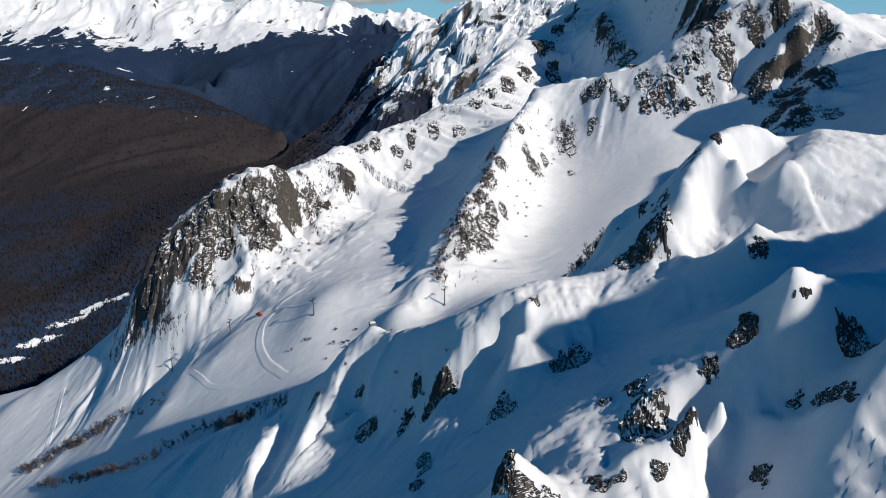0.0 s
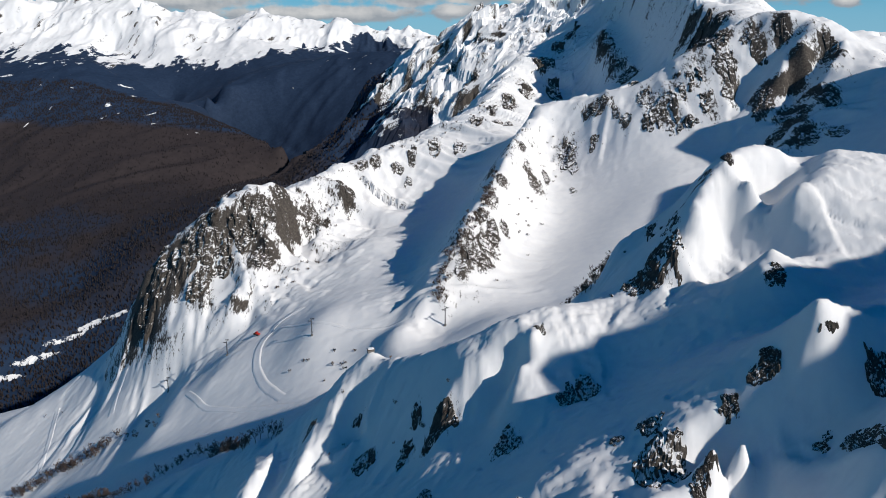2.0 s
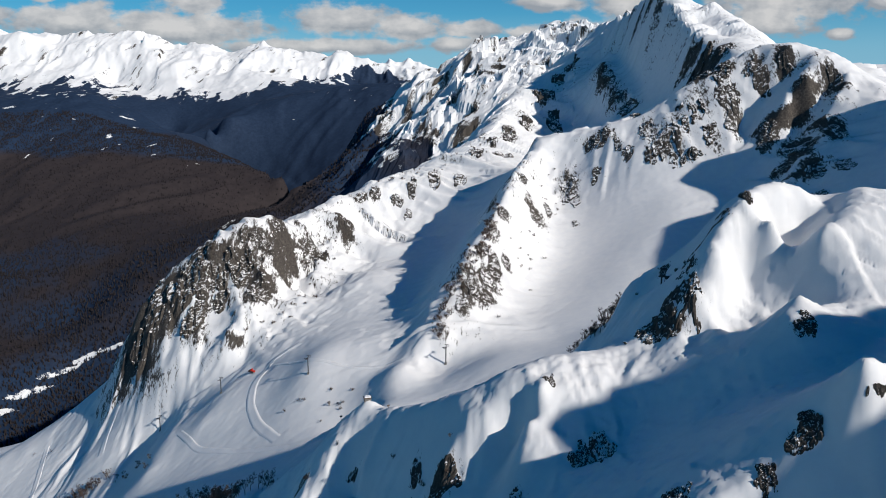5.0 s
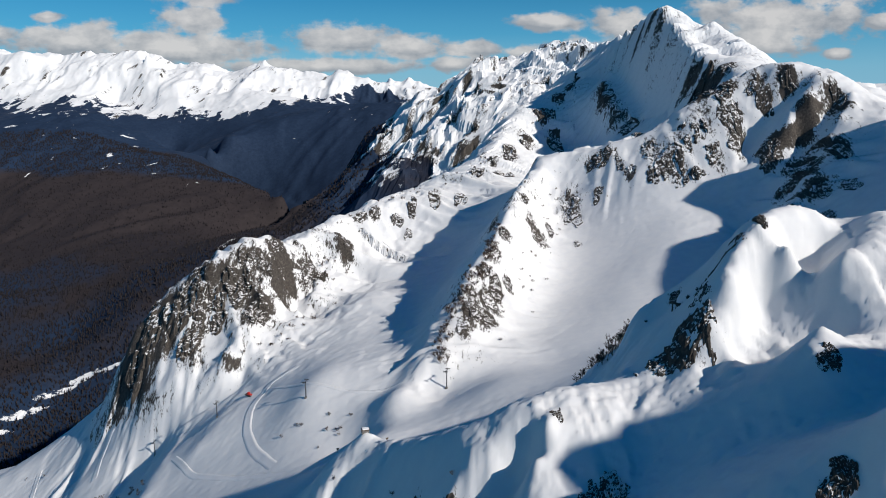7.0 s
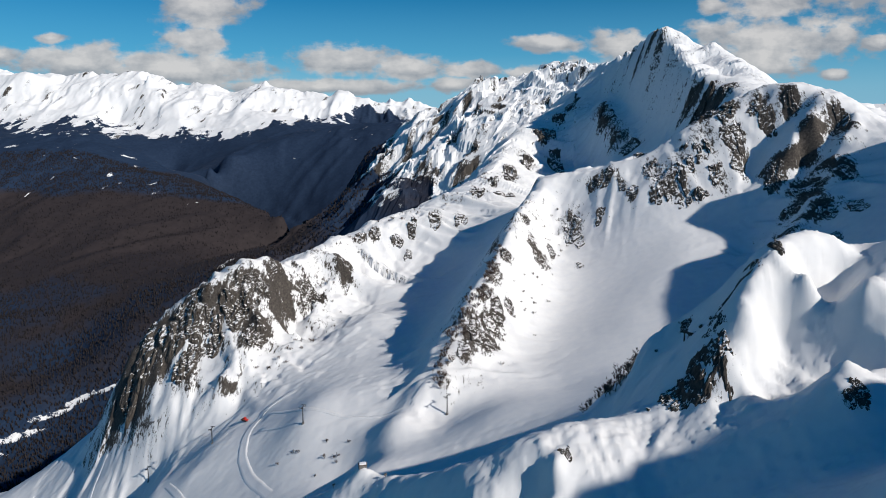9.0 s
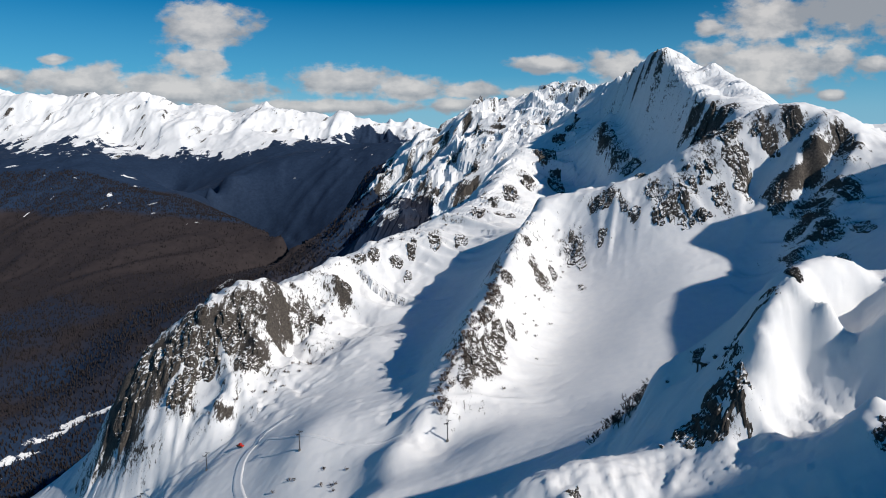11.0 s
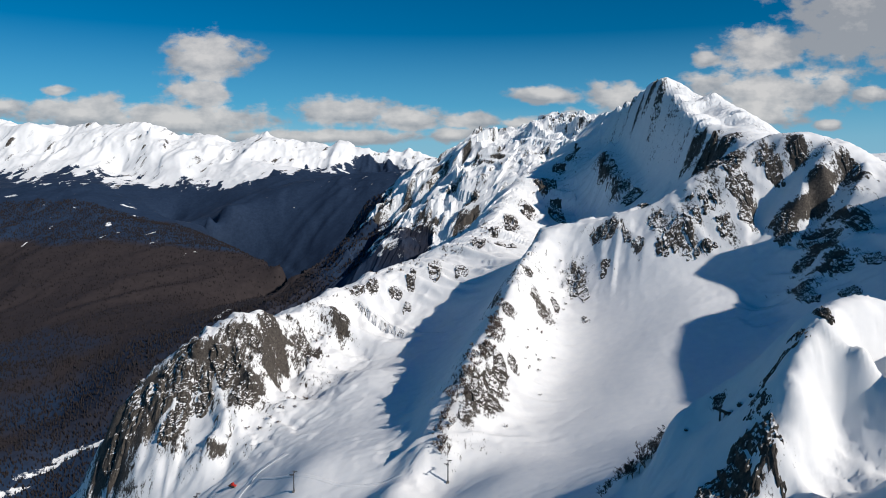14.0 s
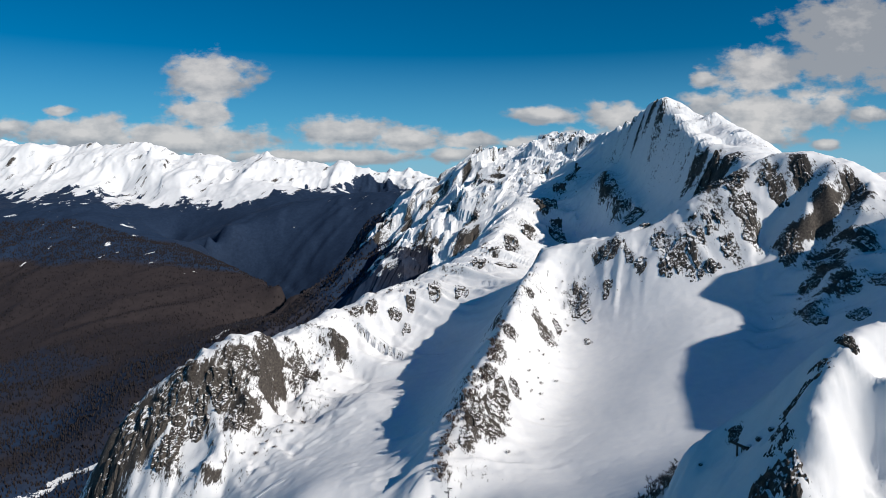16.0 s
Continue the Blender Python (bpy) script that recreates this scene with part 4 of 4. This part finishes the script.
# ---- bare trees and shrubs ----
def bare_tree(name, tall, stems, seed, levels=4, wide=0.55, thick=0.0022):
    """A leafless broadleaf tree or bush: stems, limbs and twigs."""
    rnd = random.Random(seed)
    wood, twigs = ([], []), ([], [])

    def grow(p, d, length, r, level):
        bend = Vector((rnd.gauss(0, 0.18), rnd.gauss(0, 0.18), rnd.gauss(0.05, 0.1)))
        mid = p + d * length * 0.5
        d2 = (d + bend).normalized()
        end = mid + d2 * length * 0.5
        v, f = wood if level < 2 else twigs
        sides = 5 if level == 0 else 3
        tube(v, f, p, mid, r, r * 0.8, sides)
        tube(v, f, mid, end, r * 0.8, r * 0.5, sides)
        if level >= levels:
            return
        for _ in range(rnd.choice((3, 4, 4, 5))):
            t = rnd.uniform(0.35, 1.0)
            q = p + (mid - p) * (t * 2) if t < 0.5 else mid + (end - mid) * (t * 2 - 1)
            a = rnd.uniform(0, 2 * math.pi)
            nd = (d2 + Vector((math.cos(a), math.sin(a), rnd.uniform(-0.2, 0.5))) * rnd.uniform(0.5, 1.0)).normalized()
            grow(q, nd, length * rnd.uniform(0.45, 0.7), max(r * 0.5, tall * thick), level + 1)

    for s in range(stems):
        a = rnd.uniform(0, 2 * math.pi)
        lean = 0.12 if stems == 1 else wide
        d = Vector((math.cos(a) * lean, math.sin(a) * lean, 1)).normalized()
        grow(Vector((math.cos(a), math.sin(a), 0)) * (0.04 * tall * (stems > 1)) - Vector((0, 0, 0.25)), d, tall * rnd.uniform(0.42, 0.55), tall * 0.022, 0)
    ob = new(name)
    part("trunk" if stems == 1 else "stem_clump", mesh_of("trunk", *wood, BARK), ob)
    tagged(part("crown" if stems == 1 else "twig_mass", mesh_of("crown", *twigs, TWIG), ob, "dense leafless brown twigs"), kind="stuff")
    return ob


TREE_LABEL = "leafless brown birch tree standing in the snow"
SHRUB_LABEL = "leafless brown shrub poking out of the snow"
TREES = [tagged(bare_tree("tree", 10.0, 1 + s % 2, 20 + s, 4, 0.55, 0.006), TREE_LABEL, "tree", "trees by the creek") for s in range(3)]
SHRUBS = [tagged(bare_tree("shrub", 3.0, 4, 40 + s, 3, 0.7, 0.008), SHRUB_LABEL, "shrub", "shrubs on the ridge") for s in range(3)]
used = set()


def plant(kinds, x, y, tall, full, rnd, group="", label="", z=None):
    """Stands a copy of one of the kinds at a place; the first copy is the tree itself."""
    src = rnd.choice(kinds)
    z = height(x, y) if z is None else z
    s = tall / full
    m = pose(x, y, z, rnd.gauss(0, 4), rnd.gauss(0, 4), rnd.uniform(0, 360)) @ Matrix.Diagonal((s, s, s, 1))
    if src.name not in used:
        used.add(src.name)
        ob = src
        ob.matrix_basis = m
    else:
        ob = copy_thing(src, m)
        ob.scale = (s, s, s)
    return tagged(ob, label, "", group)


def thicket(kinds, full, line, count, spread, low, high, seed, group, label):
    rnd = random.Random(seed)
    pts = dense([(*p, 0) for p in line], 1.0)
    spots = []
    for i in range(count):
        p = pts[int((i + rnd.random()) / count * len(pts)) % len(pts)]
        spots.append((p[0] + rnd.gauss(0, spread), p[1] + rnd.gauss(0, spread)))
    z = land(np.array([p[0] for p in spots]), np.array([p[1] for p in spots]))[0]
    for (x, y), h in zip(spots, z):
        plant(kinds, x, y, rnd.uniform(low, high), full, rnd, group, label, float(h))


thicket(TREES, 10, ((-331, 485), (-266, 433), (-194, 355), (-172, 347), (-159, 358), (-155, 375), (-135, 369), (-82, 259), (-64, 246)), 190, 2.4, 4, 7, 1, "trees by the creek", "leafless brown tree in the thicket by the creek")
thicket(TREES, 10, ((-375, 531), (-348, 531), (-311, 525), (-283, 524)), 110, 4.0, 5, 9, 2, "trees on the bank", "tall leafless brown tree on the snowy bank")
thicket(SHRUBS, 3, ((-267, 523), (-241, 502), (-216, 472)), 22, 3.5, 2, 4, 3, "shrubs on the knoll", "bare brown shrub on the rocky knoll")
thicket(SHRUBS, 3, ((-5, 440), (2, 482), (14, 505), (30, 542), (44, 595)), 80, 3.0, 3.5, 7, 4, "shrubs on the spur", "dark bare shrub on the shaded side of the spur")
thicket(SHRUBS, 3, ((54, 236), (51, 240), (48, 243), (45, 248)), 14, 1.2, 3, 5, 6, "shrubs beside the rib", "bare shrub at the foot of the rib")
thicket(SHRUBS, 3, ((-215, 640), (-190, 650), (-160, 664), (-140, 660), (-120, 690), (-100, 730)), 60, 9, 2, 4.5, 7, "shrubs on the cliff", "bare brown shrub between the cliff rocks")
thicket(SHRUBS, 3, ((-110, 780), (-66, 820), (-30, 855), (20, 880), (60, 980)), 48, 8, 2.5, 5, 8, "shrubs on the crest", "bare brown shrub under the ridge crest")
thicket(SHRUBS, 3, ((-132, 632), (-120, 628), (-132, 581), (-165, 577)), 16, 4, 2.5, 4.5, 9, "shrubs in the bowl", "bare brown shrub at the edge of the bowl")
thicket(SHRUBS, 3, ((112, 690), (95, 640), (80, 600), (70, 560), (55, 520), (35, 490)), 46, 8, 1.5, 3.5, 10, "shrubs on the lit spur", "small bare shrub on the sunlit spur")
thicket(SHRUBS, 3, ((-96, 444), (-81, 438), (-62, 424), (-70, 410)), 10, 5, 2, 4, 11, "shrubs on the slope", "bare shrub on the smooth snow slope")
thicket(SHRUBS, 3, ((-40, 216), (-30, 200), (-10, 180), (5, 172)), 12, 4, 1.2, 2.2, 12, "shrubs on the shaded slope", "small dark shrub on the shaded slope")
rnd = random.Random(5)
for x, y, tall in ((55.2, 231.0, 6.5), (54.2, 232.0, 7.0), (53.3, 233.0, 6.5), (51.9, 233.0, 6.0), (50.5, 234.0, 6.4), (49.4, 235.0, 5.2), (47.9, 236.0, 4.6), (54.8, 235.0, 6.0), (52.1, 236.0, 5.5)):
    plant(TREES, x, y, tall, 10, rnd, "trees beside the rib", "leafless tree leaning out from the shaded rib")
for x, y, tall in ((-380, 625, 5.0), (-404, 636, 4.0), (-186, 567, 3.0), (-211, 578, 4.0)):
    plant(TREES, x, y, tall, 10, rnd, "lone trees", "lone leafless tree on the open snow slope")


# ---- the chairlift ----
def lift_pylon(tall, turn):
    """A lift tower: tapered pole, crossarm, two wheel sets, ladder and footing."""
    ob = new("lift_pylon")
    v, f = [], []
    tube(v, f, (0, 0, 0.3), (0, 0, tall), 0.36, 0.24, 12)
    part("pole", mesh_of("pole", v, f, STEEL, False), ob)
    v, f = [], []
    box(v, f, -2.7, 2.7, -0.16, 0.16, tall - 0.1, tall + 0.25, 0.04)
    part("crossarm", mesh_of("crossarm", v, f, STEEL), ob)
    for s in (-1, 1):
        v, f = [], []
        box(v, f, s * 2.5 - 0.07, s * 2.5 + 0.07, -1.5, 1.5, tall + 0.25, tall + 0.42, 0.02)
        beam = part("wheel_beam", mesh_of("wheel_beam", v, f, STEEL), ob)
        for k in range(6):
            v, f = [], []
            y = -1.3 + k * 0.52
            tube(v, f, (s * 2.5 - 0.09, y, tall + 0.6), (s * 2.5 + 0.09, y, tall + 0.6), 0.2, 0.2, 10)
            part("wheel", mesh_of("wheel", v, f, RUBBER), beam)
        v, f = [], []
        for k in range(3):
            box(v, f, s * 2.1 - 0.35, s * 2.1 + 0.35, -1.2 + k * 0.9, -0.6 + k * 0.9, tall - 0.35, tall - 0.3, 0.01)
        part("walkway", mesh_of("walkway", v, f, STEEL), ob)
    v, f = [], []
    for s in (-0.2, 0.2):
        tube(v, f, (s, -0.5, 0.5), (s, -0.4, tall), 0.03, 0.03, 4)
    for k in range(int(tall / 0.5)):
        tube(v, f, (-0.2, -0.49, 0.7 + k * 0.48), (0.2, -0.49, 0.7 + k * 0.48), 0.02, 0.02, 4)
    part("ladder", mesh_of("ladder", v, f, STEEL), ob)
    v, f = [], []
    box(v, f, -0.8, 0.8, -0.8, 0.8, -1.5, 0.35, 0.12)
    part("footing", mesh_of("footing", v, f, STONE), ob, "grey concrete footing")
    return tagged(ob, "grey steel chairlift pylon with a crossarm", "pylon", "pylons of the chairlift")


PYLONS = ((1, 428, 22), (-92, 458, 30), (-168, 504, 36), (-236, 547, 40))
first = lift_pylon(11.0, 0)
for k, (x, y, turn) in enumerate(PYLONS):
    m = pose(x, y, height(x, y) + 0.3, 0, 0, turn + 90 - 40)
    if k == 0:
        first.matrix_basis = m
    else:
        copy_thing(first, m)


# ---- snow groomer ----
def groomer(x, y, turn):
    ob = new("snow_groomer")
    v, f = [], []
    box(v, f, -1.1, 1.1, -2.2, 1.4, 0.7, 1.4, 0.15)
    part("body", mesh_of("body", v, f, RED), ob, "red painted body")
    v, f = [], []
    box(v, f, -0.95, 0.95, -0.3, 1.2, 1.41, 2.5, 0.22)
    cab = part("cab", mesh_of("cab", v, f, RED), ob)
    v, f = [], []
    box(v, f, -0.8, 0.8, 1.2, 1.23, 1.6, 2.2, 0.01)
    part("windscreen", mesh_of("windscreen", v, f, GLASS), cab)
    for s in (-1, 1):
        v, f = [], []
        box(v, f, s * 0.96 - 0.02, s * 0.96 + 0.02, 0.0, 0.9, 1.7, 2.2, 0.01)
        part("side_window", mesh_of("side_window", v, f, GLASS), cab)
        v, f = [], []
        box(v, f, s * 1.5 - 0.5, s * 1.5 + 0.5, -2.0, 2.0, 0.0, 0.85, 0.2)
        part("track", mesh_of("track", v, f, RUBBER), ob)
    v, f = [], []
    box(v, f, -2.1, 2.1, 2.3, 2.5, 0.1, 1.0, 0.05)
    box(v, f, -0.3, 0.3, 1.4, 2.31, 0.5, 0.7, 0.03)
    part("blade", mesh_of("blade", v, f, RUST), ob)
    v, f = [], []
    tube(v, f, (-2.0, -2.9, 0.35), (2.0, -2.9, 0.35), 0.35, 0.35, 10)
    box(v, f, -0.3, 0.3, -2.8, -2.1, 0.5, 0.7, 0.03)
    part("tiller", mesh_of("tiller", v, f, RUST), ob)
    ob.matrix_basis = pose(x, y, height(x, y) + 0.3, 8, 4, turn)
    return tagged(ob, "small red snow groomer parked on the slope", "snow groomer")


groomer(-148, 519, 70)


# ---- avalanche blaster, summit hut ----
def blaster(x, y):
    ob = new("avalanche_blaster")
    v, f = [], []
    tube(v, f, (0, 0, -0.6), (0, 0, 2.5), 0.22, 0.2, 10)
    part("post", mesh_of("post", v, f, RUST), ob)
    v, f = [], []
    tube(v, f, (-0.35, 0, 2.75), (0.9, 0, 2.3), 0.3, 0.34, 10)
    tube(v, f, (0.9, 0, 2.3), (1.5, 0, 1.7), 0.34, 0.42, 10)
    part("pipe", mesh_of("pipe", v, f, RUST), ob, "bent rusty blast pipe")
    v, f = [], []
    tube(v, f, (0.95, 0, 2.2), (0.8, 0, -0.4), 0.1, 0.1, 6)
    part("brace", mesh_of("brace", v, f, RUST), ob)
    ob.matrix_basis = pose(x, y, height(x, y), 0, 0, -10)
    return tagged(ob, "dark steel avalanche blaster pipe on the rib", "blaster")


blaster(61, 209)


def summit_hut(x, y):
    ob = new("summit_hut")
    v, f = [], []
    box(v, f, -1.1, 1.1, -0.8, 0.8, -0.8, 0.55, 0.1)
    part("wall", mesh_of("wall", v, f, STONE), ob)
    v, f = [], []
    box(v, f, -1.25, 1.25, -0.95, 0.95, 0.55, 0.7, 0.04)
    part("roof", mesh_of("roof", v, f, TIMBER), ob)
    v, f = [], []
    box(v, f, -1.0, 1.0, -0.7, 0.7, 0.7, 1.0, 0.14)
    part("snow_cap", mesh_of("snow_cap", v, f, CAP), ob, "thick white snow on the roof")
    v, f = [], []
    tube(v, f, (0.3, 0.5, 0.6), (0.3, 0.5, 2.4), 0.05, 0.03, 6)
    part("mast", mesh_of("mast", v, f, STEEL), ob)
    ob.matrix_basis = pose(x, y, height(x, y) + 0.2, 0, 0, 15)
    return tagged(ob, "small snow-topped stone hut with a mast on the crest", "hut")


summit_hut(-24, 218)


def snow_post(x, y, tall):
    ob = new("marker_post")
    v, f = [], []
    tube(v, f, (0, 0, -0.4), (0, 0, tall), 0.09, 0.07, 6)
    part("post", mesh_of("post", v, f, TIMBER), ob)
    v, f = [], []
    box(v, f, -0.4, 0.4, -0.05, 0.05, tall - 0.5, tall, 0.02)
    part("board", mesh_of("board", v, f, TIMBER), ob)
    ob.matrix_basis = pose(x, y, height(x, y), 0, 0, 30)
    return tagged(ob, "dark wooden marker post on the snowy crest", "post", "posts on the crest")


snow_post(-33, 222, 1.6)
snow_post(-17, 211, 1.2)


# ---- woods in the valley ----
def woods(name, count, x0, x1, y0, y1, low, high, seed, cone, label):
    """Many small trees where the ground is wooded, joined."""
    g = np.random.default_rng(seed)
    x, y = g.uniform(x0, x1, count), g.uniform(y0, y1, count)
    z, wood, pine_haze = cover(x, y)
    live = (wood > 0.5) & (g.random(count) < (0.25 + 0.75 * pine_haze))
    x, y, z = x[live], y[live], z[live]
    n = len(x)
    tall = g.uniform(low, high, n)
    ring = [(math.cos(2 * math.pi * i / 5), math.sin(2 * math.pi * i / 5)) for i in range(5)]
    shape, faces = [], []
    for b, t, r in cone:
        k = len(shape)
        shape += [(c * r, s * r, b) for c, s in ring] + [(0, 0, t)]
        faces += [(k + i, k + (i + 1) % 5, k + 5) for i in range(5)]
    shape = np.array(shape)
    turn = g.uniform(0, 6.28, n)
    c, s = np.cos(turn)[:, None], np.sin(turn)[:, None]
    jit = 1 + g.uniform(-0.25, 0.25, (n, len(shape)))
    vx = x[:, None] + tall[:, None] * jit * (shape[:, 0] * c - shape[:, 1] * s)
    vy = y[:, None] + tall[:, None] * jit * (shape[:, 0] * s + shape[:, 1] * c)
    vz = z[:, None] + tall[:, None] * (shape[:, 2] - 0.06)
    v = np.stack([vx, vy, vz], -1).reshape(-1, 3)
    f = (np.array(faces)[None] + (np.arange(n) * len(shape))[:, None, None]).reshape(-1, 3)
    me = bpy.data.meshes.new(name)
    me.vertices.add(len(v)), me.loops.add(f.size), me.polygons.add(len(f))
    me.vertices.foreach_set("co", v.astype(np.float32).ravel())
    me.loops.foreach_set("vertex_index", f.astype(np.int32).ravel())
    me.polygons.foreach_set("loop_start", np.arange(0, f.size, 3, dtype=np.int32))
    me.update()
    me.materials.append(NEEDLES)
    return tagged(new(name, me), label, "forest", kind="stuff")


def needles():
    m, nt, bsdf = fresh("conifer")
    geo = nt.nodes.new("ShaderNodeNewGeometry")
    link(nt, ramp(nt, geo.outputs["Random Per Island"], [(0.0, (0.017, 0.016, 0.018)), (0.5, (0.024, 0.021, 0.023)), (1.0, (0.034, 0.029, 0.030))]), bsdf.inputs["Base Color"])
    bsdf.inputs["Roughness"].default_value, bsdf.inputs["Specular IOR Level"].default_value = 0.95, 0.05
    return m


NEEDLES = needles()
FIR = ((0.05, 0.55, 0.2), (0.3, 0.8, 0.15), (0.55, 1.0, 0.1))
CLUMP = ((0.0, 1.0, 0.32),)
woods("forest_near", 26000, -1500, -330, 880, 1800, 6, 10, 3, FIR, "dark conifer forest on the valley floor")
woods("forest_far", 52000, -2300, 0, 1750, 3000, 4, 8, 4, CLUMP, "brown and dark forest on the valley sides")


# ---- broken snow edge below the crest, lone boulders ----
def snow_step(line, tall, label):
    """A cracked edge where the snow has slipped: a low bank with a dark undercut."""
    pts = np.array(dense([(*p, 0) for p in line], 1.5))[:, :2]
    g = np.random.default_rng(8)
    pts[1:-1] += g.normal(0, 0.12, pts[1:-1].shape)
    z = land(pts[:, 0], pts[:, 1])[0]
    n = len(pts)
    fade = np.sin(np.linspace(0.15, math.pi - 0.15, n))
    v, f = [], []
    for (x, y), h, k in zip(pts, z, fade):
        t = tall * k
        v += [(x, y - 1.0, h - 0.9), (x, y - 0.45, h + 0.1 * t), (x, y - 0.75, h + 0.8 * t), (x, y + 0.1, h + t), (x, y + 2.2, h + 0.15)]
    for i in range(n - 1):
        for k in range(4):
            f.append((i * 5 + k, i * 5 + 5 + k, i * 5 + 6 + k, i * 5 + 1 + k))
    return tagged(new("snow_bank", mesh_of("snow_bank", v, f, PISTE)), label, "snow bank")


snow_step(((-82, 766), (-74, 770), (-66, 768), (-52, 758)), 0.7, "cracked snow bank with a dark undercut edge")


def boulder(x, y, size, seed):
    bm = bmesh.new()
    bmesh.ops.create_icosphere(bm, subdivisions=3, radius=size)
    for v in bm.verts:
        d = noise.noise(v.co * (1.6 / size) + Vector((seed, 0, 0))) * 0.35 + noise.noise(v.co * (4 / size) + Vector((0, seed, 0))) * 0.14
        v.co *= 1 + d
        v.co.z *= 0.8
    me = bpy.data.meshes.new("boulder")
    bm.to_mesh(me), bm.free()
    me.materials.append(CRAG)
    ob = new("boulder", me)
    ob.location = (x, y, height(x, y) + 0.25 * size)
    return tagged(ob, "dark weathered boulder on the snowy rib", "rock", "boulders on the rib")


for k, (x, y, size) in enumerate(((62.6, 207, 0.9), (63.8, 205, 0.75), (65.5, 203.4, 0.7), (57.5, 220, 0.5))):
    boulder(x, y, size, 3 + k)
